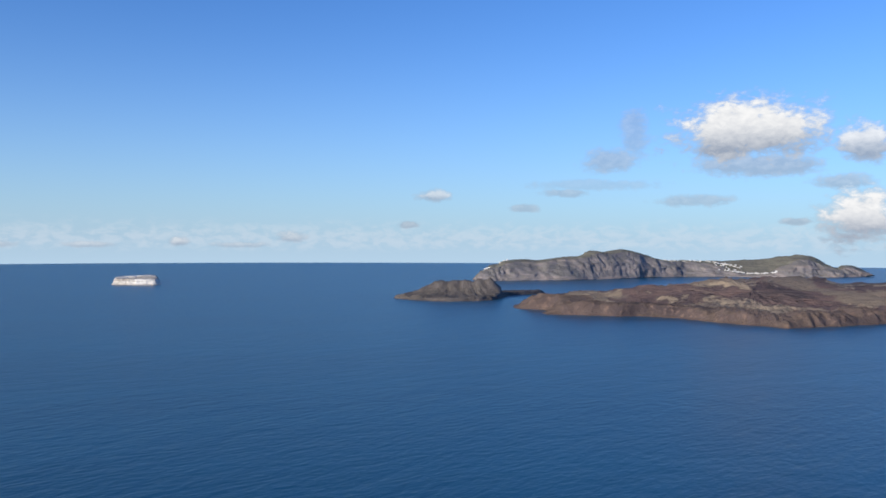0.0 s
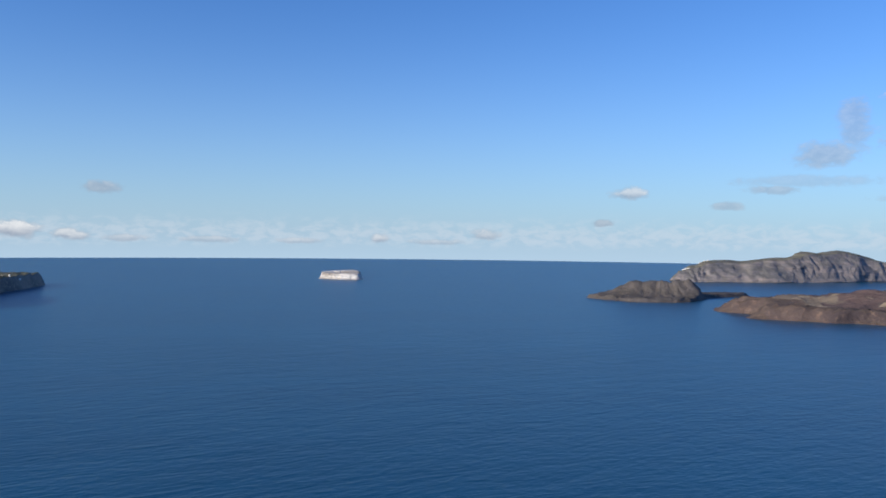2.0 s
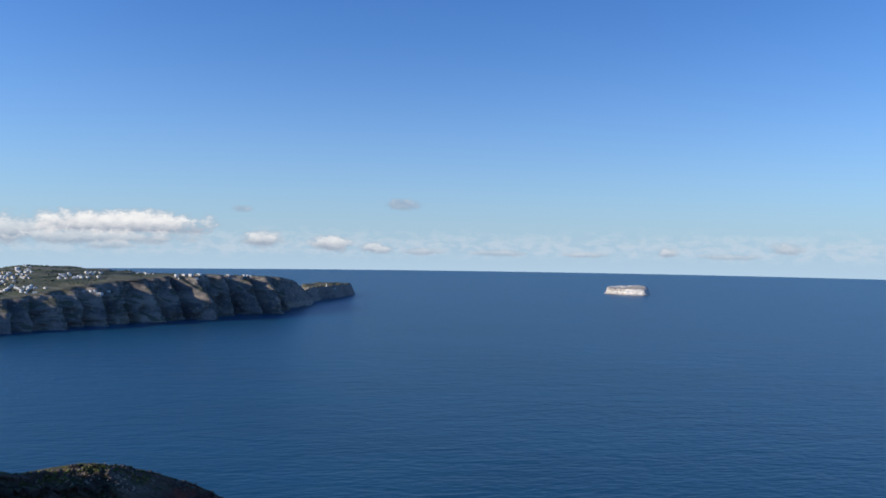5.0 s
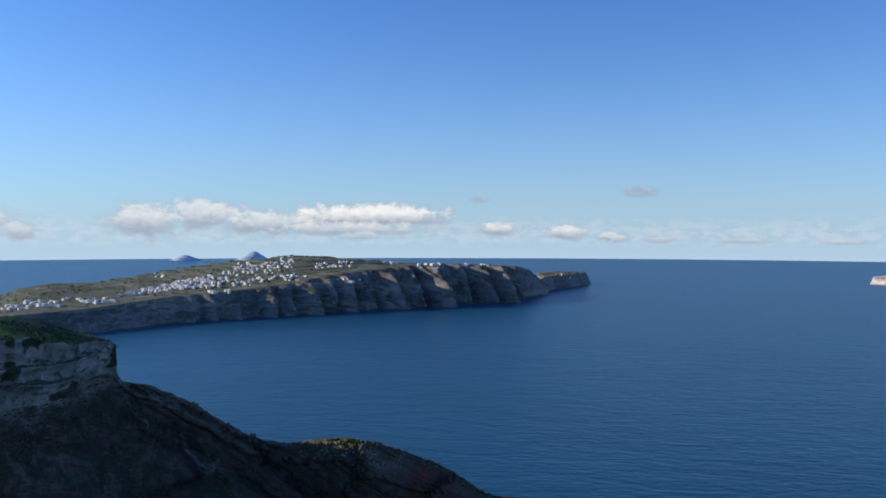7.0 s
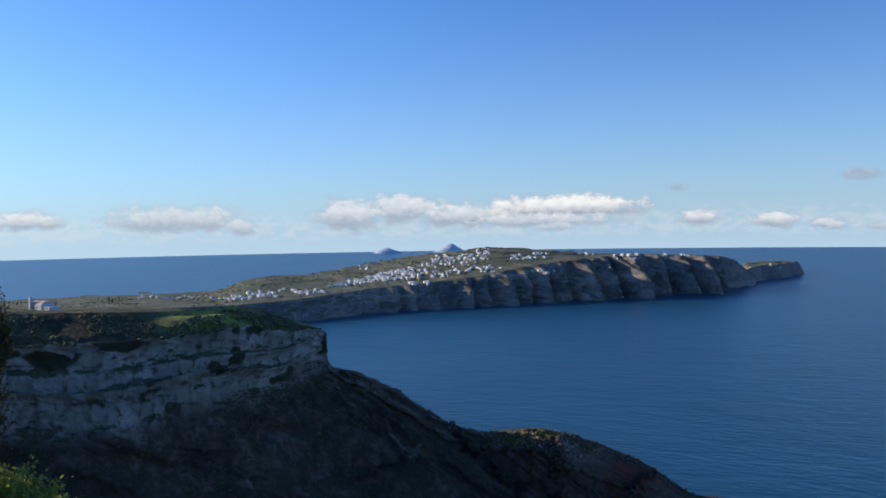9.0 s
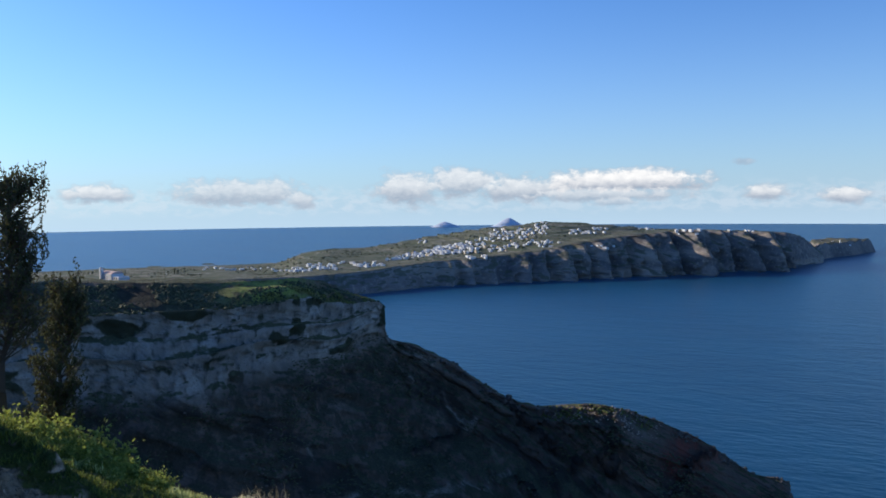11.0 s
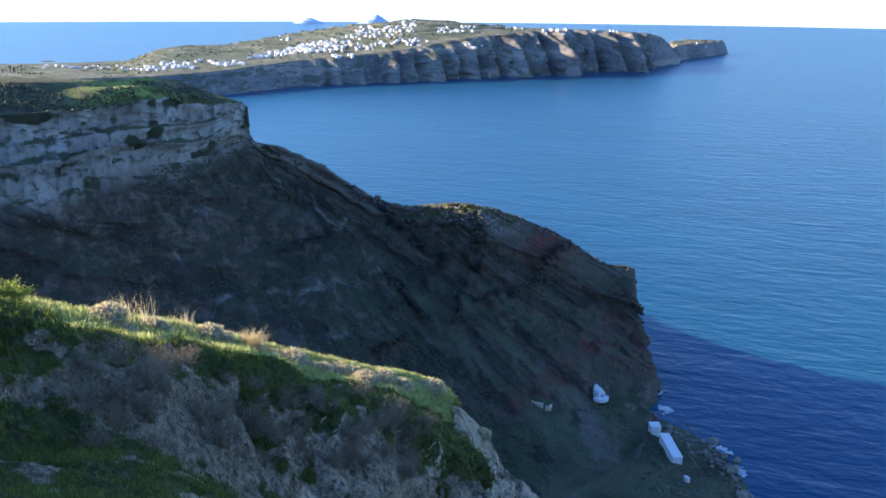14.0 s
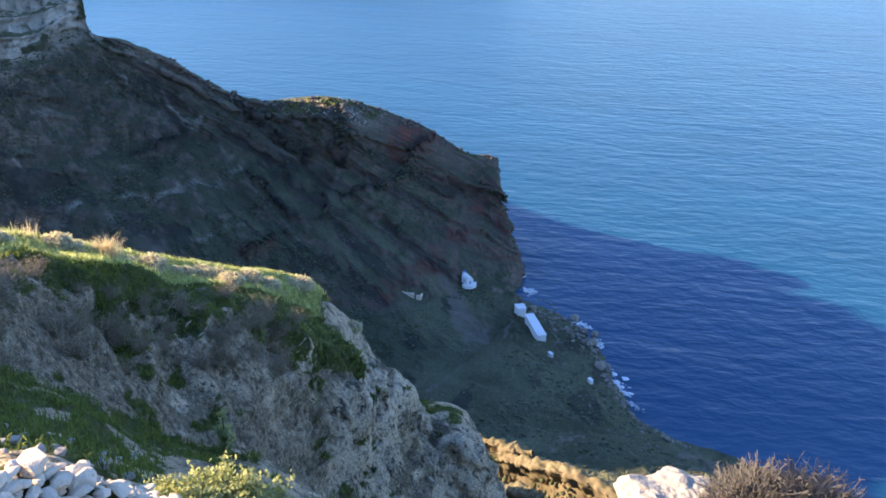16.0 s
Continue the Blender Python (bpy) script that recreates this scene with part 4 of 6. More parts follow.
    want = np.interp(band, (0, 0.9, 1.08, 1.2, 1.7, 2.0, 2.35, 2.6, 2.8, 3.0, 4.1, 4.4, 6), (0.35, 0.0, 0.1, 0.65, 0.9, 0.45, 0.25, 0.85, 1.1, 1.3, 1.3, 0.5, 0.45))
    want = want * np.where(band < 2.5, np.interp(u, (0, 4.6, 6.2, 15), (1, 1, 0.25, 0.05)), np.interp(u, (0, 6.8, 7.6, 8.0, 15), (1, 1, 0.9, 0.1, 0.2)))
    litter = np.interp(u, (0, 5.8, 7.4, 9), (1, 1, 0.35, 0.1)) * np.interp(band, (1.3, 1.8, 2.9, 3.0), (0, 1, 1, 0.2))
    turf = ease(0.3, 0.7, want + 0.8 * patch + 1.0 * fine + 0.7 * (nz - 0.75))
    return tagged(sheet("ground", grid, FOREGROUND, attributes={"turf": turf, "litter": litter}), "crumbling pale tuff hillside with patches of grass", "ground", kind="structure"), grid, turf, band, u


FOREGROUND = foreground_material()
ground, ground_grid, ground_turf, ground_band, ground_u = make_foreground()


def make_lower_slope():
    cols = []
    cols.append(((104, 90, 107), (104, 105, 70), (104, 118, 30), (106, 124, 18)))
    cols.append(((84, 82, 87), (84, 120, 50), (82, 150, 20), (82, 172, 9)))
    cols.append(((68, 84, 73), (66, 125, 40), (64, 155, 16), (63, 190, 7)))
    cols.append(((53, 88, 61), (50, 130, 34), (48, 160, 14), (46.5, 212, 4)))
    cols.append(((45, 91, 55), (44, 130, 30), (42, 165, 12), (42.6, 240, 4)))
    cols.append(((40, 93, 51), (40, 130, 29), (40, 168, 11), (41.6, 262, 0.2)))
    cols.append(((36, 94, 49), (37, 130, 28), (38, 172, 10), (39.3, 257, -0.6)))
    cols.append(((33, 95, 48), (35, 135, 26), (36, 174, 9.5), (37, 247, -0.6)))
    cols.append(((30, 97, 47), (33, 140, 24), (35, 176, 9), (35.6, 236, -0.6)))
    cols.append(((26, 98, 46), (31, 142, 23), (33.5, 178, 8), (33.6, 214, -0.6)))
    cols.append(((22, 100, 45), (28, 145, 22), (31.5, 178, 7), (31.5, 200, -0.6)))
    cols.append(((16, 102, 44), (24, 148, 21), (28.5, 176, 6), (28.5, 195, -0.6)))
    cols.append(((10, 105, 43), (18, 150, 20), (24, 172, 6), (25, 194, -0.6)))
    cols.append(((-14, 110, 41), (4, 150, 18), (18, 176, 6), (24, 194, -1)))
    cols.append(((-40, 120, 30), (-20, 150, 14), (4, 168, 4), (12, 188, -3)))
    grid, band, u = loft([line(*[c[i] for c in cols]) for i in range(4)], 40, (60, 60, 60))
    grid = roughen(grid, band, [(30, 3.5, 5, True, ((0, 0.2, 2, 3), (0.3, 1, 0.7, 0.1))), (7, 0.9, 4, True, None), (1.8, 0.3, 3, False, None)])
    zero = np.zeros(grid.shape[:2])
    HEADLAND_GRID.append((grid, band, u))
    return tagged(sheet("beach_slope", grid, HEADLAND, attributes={"tuff": zero, "red": zero}),
                  "dark grassy slope running down to the beach", "ground", kind="structure")


beach_slope = make_lower_slope()


LEDGE_TOPS = []


def make_ledges():
    """Eroded earth benches that catch the sun below the spur."""
    for points, wide in ((((46.4, 33.2, 115.4), (44.5, 32.4, 115.5), (42.4, 31.6, 115.8), (40.2, 30.9, 116.1)), 0.26),
                         (((45.0, 32.1, 114.9), (41.0, 30.8, 115.8), (37.2, 29.2, 116.9), (30.5, 27.4, 116.9)), 0.39),
                         (((45.0, 29.1, 115.6), (43.2, 28.6, 115.9), (41.2, 28.0, 116.3), (39.2, 27.4, 116.7)), 0.23)):
        top = line(*points)
        LEDGE_TOPS.append((top, wide))
        grid, band, u = loft([[p + Vector((0.5, 0.9, -6.5)) for p in top], [p + Vector((-0.1, 0.35, -0.2)) for p in top], top,
                              [p + Vector((0.28, -0.72, -0.63)) * wide for p in top],
                              [p + Vector((0.28, -0.72, -0.63)) * wide + Vector((0.1, 0.9, -1.3)) for p in top]], 40, (6, 4, 14, 14))
        grid = roughen(grid, band, [(1.8, 0.5, 4, False, None), (0.5, 0.25, 4, False, None)])
        tagged(sheet("earth_ledge", grid, EARTH), "eroded ochre earth ledge with dry grass below the spur", "ledge", "earth ledges below the spur")


EARTH = cliff_material("ochre_earth", (0.22, 0.165, 0.10), (0.13, 0.10, 0.06), (0.14, 0.10, 0.065), (0.16, 0.14, 0.05), 0.5, 4.0, 0.0, 0.1)
make_ledges()

# ---------------------------------------------------------------- things: common helpers
RNG = random.Random(4)
TREES = {}


def search_tree(ob):
    if ob.name not in TREES:
        me = ob.data
        co = np.empty(len(me.vertices) * 3, np.float32)
        me.vertices.foreach_get("co", co)
        ids = np.empty(len(me.loops), np.int32)
        me.loops.foreach_get("vertex_index", ids)
        TREES[ob.name] = BVHTree.FromPolygons(co.reshape(-1, 3).tolist(), ids.reshape(-1, 4).tolist())
    return TREES[ob.name]


def height_on(x, y, *grounds):
    """The height of the highest of these grounds under a place, and its normal."""
    best, normal = -5.0, Vector((0, 0, 1))
    for g in grounds:
        at, nrm, _, _ = search_tree(g).ray_cast(Vector((x, y, 400)), Vector((0, 0, -1)))
        if at is not None and at.z > best:
            best, normal = at.z, nrm
    return best, normal


def drop(az, d, *grounds):
    p = compass(az, d)
    p.z = height_on(p.x, p.y, *grounds)[0]
    return p


def pydata(name, verts, faces, material, parent=None, smooth=False):
    me = bpy.data.meshes.new(name)
    me.from_pydata([tuple(v) for v in verts], [], faces)
    me.update()
    me.materials.append(material)
    if smooth:
        me.polygons.foreach_set("use_smooth", [True] * len(me.polygons))
    ob = new(name, me)
    if parent:
        ob.parent = parent
    return ob


def block(bm, x0, x1, y0, y1, z0, z1, bevel=0.05):
    """A box with softened edges added to bm."""
    r = bmesh.ops.create_cube(bm, size=1.0)
    vs = r["verts"]
    for v in vs:
        v.co = Vector(((x0 + x1) / 2 + v.co.x * (x1 - x0), (y0 + y1) / 2 + v.co.y * (y1 - y0), (z0 + z1) / 2 + v.co.z * (z1 - z0)))
    if bevel:
        es = list({e for v in vs for e in v.link_edges})
        bmesh.ops.bevel(bm, geom=es, offset=bevel, segments=1, affect="EDGES")


def vault(bm, x0, x1, y0, y1, z0, rise, n=12):
    """A half-round roof along x."""
    rows = []
    for x in (x0, x1):
        rows.append([bm.verts.new((x, (y0 + y1) / 2 + (y1 - y0) / 2 * math.cos(math.pi * i / n), z0 + rise * math.sin(math.pi * i / n))) for i in range(n + 1)])
    for i in range(n):
        bm.faces.new((rows[0][i], rows[0][i + 1], rows[1][i + 1], rows[1][i]))
    bm.faces.new(rows[0][::-1])
    bm.faces.new(rows[1])


def dome(bm, x, y, z, r, n=14, m=6):
    rings = []
    for j in range(m):
        a = j / m * math.pi / 2
        rings.append([bm.verts.new((x + r * math.cos(a) * math.cos(2 * math.pi * i / n), y + r * math.cos(a) * math.sin(2 * math.pi * i / n), z + r * math.sin(a))) for i in range(n)])
    top = bm.verts.new((x, y, z + r))
    for j in range(m - 1):
        for i in range(n):
            bm.faces.new((rings[j][i], rings[j][(i + 1) % n], rings[j + 1][(i + 1) % n], rings[j + 1][i]))
    for i in range(n):
        bm.faces.new((rings[-1][i], rings[-1][(i + 1) % n], top))


def plain(name, color, rough=0.8, vary=0.12, scale=1.5, spec=0.3):
    """Paint or plaster with faint stains and grain."""
    mat, n, s = surface(name)
    p = place(n)
    a = n.noise(p, scale, 5.0, 0.6)
    b = n.noise(p, scale * 9, 4.0, 0.6)
    info = n.add("ShaderNodeObjectInfo").outputs["Random"]
    f = n.math("ADD", n.math("MULTIPLY", a, 0.6), n.math("MULTIPLY", info, 0.4))
    col = n.mix(f, tuple(c * (1 - vary) for c in color), tuple(min(1, c * (1 + vary)) for c in color))
    finish(n, s, col, rough, b, 0.3, 0.02, spec)
    return mat


def leafy(name, color_a, color_b, glow=0.35):
    """Leaves or blades, through which some light comes."""
    mat, n, s = surface(name)
    isl = n.add("ShaderNodeNewGeometry").outputs["Random Per Island"]
    big = n.noise(place(n), 1.2, 3.0)
    col = n.mix(n.math("ADD", n.math("MULTIPLY", isl, 0.6), n.math("MULTIPLY", big, 0.4)), color_a, color_b)
    finish(n, s, col, 0.7, None, spec=0.2)
    thin = n.add("ShaderNodeBsdfTranslucent", col)
    both = n.add("ShaderNodeMixShader", glow, s.outputs[0], thin.outputs[0])
    out = [k for k in n.tree.nodes if k.bl_idname == "ShaderNodeOutputMaterial"][0]
    n.put(out.inputs[0], both)
    return mat


def stone_material(name, a, b, stain):
    mat, n, s = surface(name)
    p = place(n)
    big, small = n.noise(p, 3.0, 5.0, 0.6), n.noise(p, 22.0, 5.0, 0.65)
    info = n.add("ShaderNodeObjectInfo").outputs["Random"]
    col = n.mix(n.math("ADD", n.math("MULTIPLY", info, 0.5), n.math("MULTIPLY", big, 0.5)), a, b)
    col = n.mix(n.math("MULTIPLY", n.soft(small, 0.52, 0.72), 0.7), col, stain)
    finish(n, s, col, 0.9, n.math("ADD", big, n.math("MULTIPLY", small, 0.4)), 0.6, 0.04, 0.2)
    return mat


WHITEWASH = plain("whitewashed_wall", (0.68, 0.665, 0.64), 0.85, 0.06)
OCHRE = plain("ochre_plaster", (0.62, 0.48, 0.32), 0.85, 0.12)
BLUE = plain("blue_paint", (0.05, 0.16, 0.42), 0.5, 0.1)
SHADOWED = plain("dark_window", (0.03, 0.035, 0.04), 0.2, 0.1, spec=0.5)
WOOD = plain("weathered_wood", (0.20, 0.14, 0.09), 0.8, 0.2)
TERRACOTTA = plain("pink_plaster", (0.66, 0.46, 0.38), 0.85, 0.08)
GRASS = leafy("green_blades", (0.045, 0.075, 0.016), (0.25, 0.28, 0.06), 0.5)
# crest blades repeat GRASS in paler tones that put sunlight into their colour
CREST_GRASS = leafy("sunlit_blades", (0.20, 0.27, 0.05), (0.80, 0.77, 0.36), 0.75)
STRAW = leafy("dry_blades", (0.50, 0.38, 0.20), (0.78, 0.64, 0.40), 0.55)
GREY_TWIG = leafy("grey_dead_twigs", (0.18, 0.138, 0.09), (0.42, 0.325, 0.22), 0.2)
CUSHION = leafy("cushion_thorns", (0.38, 0.33, 0.18), (0.76, 0.67, 0.42), 0.6)
YELLOW_LEAF = leafy("yellow_green_leaves", (0.24, 0.27, 0.09), (0.50, 0.48, 0.21), 0.4)
PINE = leafy("dark_needles", (0.045, 0.052, 0.022), (0.12, 0.115, 0.05), 0.35)
BARK = plain("rough_bark", (0.10, 0.075, 0.055), 0.9, 0.3, 6.0)
RUBBLE = stone_material("pale_rubble", (0.56, 0.42, 0.30), (0.80, 0.63, 0.47), (0.36, 0.25, 0.16))
SHORE_STONE = stone_material("wet_shore_stone", (0.12, 0.10, 0.082), (0.30, 0.25, 0.195), (0.06, 0.05, 0.042))
PALE_BOULDER = stone_material("pale_boulder", (0.33, 0.275, 0.215), (0.44, 0.38, 0.305), (0.22, 0.17, 0.12))
FOAM = plain("white_foam", (0.58, 0.61, 0.63), 0.6, 0.1)


# ---------------------------------------------------------------- houses
def make_house(w, d, h, kind, wall=None):
    """A flat-roofed island house: walls, parapet roof, door, windows, and a dome or an upper room on some."""
    wall = wall or WHITEWASH
    base = new("house")
    bm = bmesh.new()
    block(bm, -w / 2, w / 2, -d / 2, d / 2, -2.5, h, 0.12)
    part("wall", bm, wall, base)
    bm = bmesh.new()
    for x0, x1, y0, y1 in ((-w / 2, w / 2, -d / 2, -d / 2 + 0.3), (-w / 2, w / 2, d / 2 - 0.3, d / 2), (-w / 2, -w / 2 + 0.3, -d / 2 + 0.3, d / 2 - 0.3), (w / 2 - 0.3, w / 2, -d / 2 + 0.3, d / 2 - 0.3)):
        block(bm, x0, x1, y0, y1, h + 0.004, h + 0.6, 0.06)
    part("parapet", bm, wall, base)
    if kind == "upper":
        bm = bmesh.new()
        block(bm, -w * 0.42, w * 0.05, -d * 0.3, d * 0.42, h + 0.004, h + 2.8, 0.1)
        part("upper_room", bm, wall, base)
    if kind == "dome":
        bm = bmesh.new()
        dome(bm, 0, 0, h + 0.05, min(w, d) * 0.36)
        part("dome", bm, BLUE, base, "blue painted dome")
    if kind == "vault":
        bm = bmesh.new()
        vault(bm, -w * 0.48, w * 0.48, -d * 0.4, d * 0.4, h + 0.05, 1.6)
        part("vault", bm, wall, base)
    bm = bmesh.new()
    block(bm, -0.5, 0.5, -d / 2 - 0.06, -d / 2 + 0.02, 0.05, 2.1, 0.02)
    part("door", bm, BLUE, base, "blue wooden door")
    for x in (-w * 0.3, w * 0.28):
        bm = bmesh.new()
        block(bm, x - 0.55, x + 0.55, -d / 2 - 0.05, -d / 2 + 0.02, 1.0, 2.2, 0.02)
        part("window", bm, SHADOWED, base)
    return base


HOUSES = [make_house(9, 7, 3.6, "flat"), make_house(12, 8, 4.2, "upper"), make_house(7, 6, 3.4, "vault"), make_house(14, 7, 3.8, "flat"), make_house(8, 8, 4.0, "dome"), make_house(10, 7, 4.0, "upper", OCHRE)]
for h in HOUSES:
    tagged(h, "small whitewashed flat-roofed house on a hillside", "house", "houses of the hillside village")
tagged(HOUSES[4], "small whitewashed house with a blue dome")
tagged(HOUSES[5], "ochre plastered house with an upper room")
unused = list(HOUSES)
HOUSES_BUILT, JOINED_HOUSES = [], []


def put_house(az, d, ground_ob, kinds=(0, 0, 1, 1, 2, 3, 3, 4, 5), group=""):
    p = drop(az, d, *(ground_ob if isinstance(ground_ob, tuple) else (ground_ob,)))
    if p.z < 1:
        return
    h = HOUSES[RNG.choice(kinds)]
    joined = len(HOUSES_BUILT) >= 300 or bool(group)
    # doors look out over the bay
    m = Matrix.Translation(p + Vector((0, 0, 0.3))) @ Matrix.Rotation(radians(az + RNG.choice((-1, -1, -1, -0.5)) * 62 + RNG.uniform(-14, 14)), 4, "Z") @ Matrix.Scale(RNG.uniform(0.42, 0.7), 4)
    if joined:
        JOINED_HOUSES.append((h, m))
        return
    HOUSES_BUILT.append(m)
    if h in unused:
        unused.remove(h)
        h.matrix_world = m
        made = h
    else:
        made = copy_thing(h, m)
        made.matrix_world = m


def join_houses():
    """The smallest, farthest houses as one mass of walls, upper rooms and vaults."""
    verts, faces = [], []
    for h, m in JOINED_HOUSES:
        for child in h.children:
            if child.name.split(".")[0] in ("wall", "parapet", "upper_room", "vault"):
                i = len(verts)
                verts += [m @ v.co for v in child.data.vertices]
                faces += [tuple(i + k for k in f.vertices) for f in child.data.polygons]
    return tagged(pydata("far_houses", verts, faces, WHITEWASH), "scattered whitewashed houses of far villages", "houses", kind="stuff")


def survey(az, el, *grounds):
    """How far off the land lies on a bearing, looking down from the height of the lens."""
    way = Vector((-math.sin(radians(az)), math.cos(radians(az)), math.tan(radians(el)))).normalized()
    far = None
    for g in grounds:
        at, _, _, r = search_tree(g).ray_cast(Vector((0, 0, EYE)), way)
        if at is not None and (far is None or r < far[0]):
            far = (r, math.hypot(at.x, at.y))
    return far and far[1]


def hamlet(count, low, high, crowd=None, kinds=(0, 0, 1, 1, 2, 3, 3, 4, 5)):
    """Houses between two lines on the hillside, each line by bearings and dips."""
    for _ in range(count):
        k = RNG.triangular(0, 1, crowd) if crowd is not None else RNG.random()
        a0, a1 = low[0][0], low[-1][0]
        az = a0 + (a1 - a0) * k
        e0, e1 = (float(np.interp(-az, [-p[0] for p in row], [p[1] for p in row])) for row in (low, high))
        d = survey(az, e0 + (e1 - e0) * RNG.random() ** 1.2, akrotiri, akrotiri_face)
        if d:
            put_house(az, d + 3, (akrotiri, akrotiri_face), kinds)


# the large village, densest along the top of the cliff, thinning out uphill, and hamlets along the ridge and the low fields
hamlet(230, ((72.23, -4.23), (68.25, -3.71), (65.92, -3.67), (63.57, -3.56), (61.99, -3.30), (59.60, -3.25)), ((72.22, -3.96), (70.15, -3.67), (68.24, -3.20), (65.91, -2.81), (64.34, -2.20), (61.97, -1.91), (59.59, -1.86)), 0.36)
hamlet(40, ((64.74, -2.75), (61.18, -2.56)), ((64.73, -2.04), (61.18, -1.84)))
hamlet(26, ((61.26, -2.32), (60.31, -2.33)), ((61.25, -1.52), (60.30, -1.53)))
hamlet(26, ((58.79, -2.34), (55.80, -2.33)), ((58.79, -2.02), (55.80, -1.85)))
hamlet(16, ((62.78, -3.25), (59.00, -3.14)), ((62.77, -3.01), (59.00, -2.74)))
hamlet(8, ((57.41, -3.47), (55.81, -3.48)), ((57.41, -3.23), (55.81, -3.28)), None, (0, 3))
hamlet(6, ((54.21, -2.06), (53.01, -2.06)), ((54.20, -1.90), (53.01, -1.95)), None, (0, 3))
hamlet(10, ((51.71, -2.55), (50.13, -2.55)), ((51.70, -2.15), (50.13, -2.32)), None, (0, 2, 3))
hamlet(5, ((49.11, -2.24), (46.54, -2.24)), ((49.11, -2.12), (46.54, -2.13)), None, (0, 2))
hamlet(26, ((77.30, -4.59), (75.28, -4.67)), ((77.30, -4.26), (75.27, -4.33)), None, (0, 1, 3))
hamlet(20, ((73.97, -4.60), (71.97, -4.47)), ((73.96, -4.37), (71.97, -4.16)), None, (0, 1, 3))
hamlet(18, ((79.39, -4.69), (77.06, -4.75)), ((79.38, -4.44), (77.06, -4.53)), None, (0, 3))
hamlet(18, ((85.72, -4.40), (79.56, -4.58)), ((85.72, -4.22), (79.55, -4.39)), None, (0, 3))
hamlet(5, ((75.16, -4.29), (73.96, -4.33)), ((75.16, -4.10), (73.96, -4.14)), None, (0, 3))
hamlet(6, ((69.58, -2.90), (68.93, -2.87)), ((69.57, -2.63), (68.92, -2.56)), None, (0, 3))
hamlet(12, ((66.01, -4.11), (64.68, -4.09)), ((66.00, -3.87), (64.67, -3.85)), None, (0, 3))
for i in range(6):
    put_house(RNG.uniform(40.6, 43.0), RNG.uniform(2180, 2260), cape, (0, 2))
for count, a0, a1, d0, d1, up in ((70, -20.2, -15.2, 3465, 3370, 40), (34, -22.4, -18.7, 3412, 3372, 10), (12, -4.6, -3.7, 2925, 2890, 30), (10, -3.4, -2.9, 2860, 2850, 15), (10, -20.0, -18.4, 3420, 3400, 20)):
    for _ in range(count):
        a = RNG.uniform(a0, a1)
        put_house(a, float(np.interp(a, (a0, a1), (d0, d1))) + RNG.uniform(0, up), (thirasia, thirasia_top), (0, 0, 1, 3), "houses of the island village")


join_houses()


def make_hill_church():
    base = new("church")
    bm = bmesh.new()
    block(bm, -8, 8, -4.5, 4.5, -2, 4.6, 0.15)
    part("nave", bm, WHITEWASH, base)
    bm = bmesh.new()
    vault(bm, -7.8, 7.8, -4.2, 4.2, 4.55, 1.7)
    part("vault", bm, TERRACOTTA, base, "faded pink vault")
    bm = bmesh.new()
    block(bm, -6.6, -4.4, -5.6, -3.4, -2, 8.4, 0.12)
    part("bell_tower", bm, WHITEWASH, base)
    bm = bmesh.new()
    dome(bm, -5.5, -4.5, 8.42, 1.0)
    part("bell_dome", bm, WHITEWASH, base)
    bm = bmesh.new()
    block(bm, 8.02, 17, -4, 4, -2, 3.0, 0.12)
    part("side_house", bm, WHITEWASH, base)
    for x in (-2, 2, 11, 14):
        bm = bmesh.new()
        y = -4.5 if x < 8 else -4.0
        block(bm, x - 0.5, x + 0.5, y - 0.05, y + 0.02, 1.2, 2.6, 0.02)
        part("window", bm, SHADOWED, base)
    return tagged(base, "white church with a pink vault and bell tower", "church")


church = make_hill_church()
church.matrix_world = Matrix.Translation(compass(90.0, 520, 97.5)) @ Matrix.Rotation(radians(28), 4, "Z") @ Matrix.Scale(0.85, 4)


def make_plateau_back():
    # the rise at bearing 107 is an unseen hill added to shade the plateau
    cols = [((116, 290, 121.5), (116, 500, 114), (116, 900, 60)), ((108, 285, 121), (107, 455, 178), (108, 900, 60)), ((101, 280, 118), (101, 520, 108), (101, 900, 50)), ((93, 290, 115), (93, 540, 96.5), (93, 900, 45)),
            ((86, 288, 113.6), (86, 540, 93.5), (86, 800, 40)), ((80.5, 295.7, 111.6), (80.5, 500, 90), (80.5, 700, 30)), ((77, 309.1, 110.1), (77, 430, 84), (78, 560, -3)), ((74.2, 342.2, 98.1), (75, 430, 60), (76.5, 520, -3))]
    grid, band, u = loft([line(*[c[i] for c in cols]) for i in range(3)], 30, (30, 30))
    grid = roughen(grid, band, [(40, 3, 4, False, ((0, 0.15, 2), (0, 1, 1)))])
    zero = np.zeros(grid.shape[:2])
    return tagged(sheet("plateau", grid[:, ::-1], HEADLAND, attributes={"tuff": zero, "red": zero}), "green fields on the plateau behind the cliff", "ground", kind="structure")


plateau = make_plateau_back()
church.location.z = height_on(church.location.x, church.location.y, plateau)[0] + 0.2


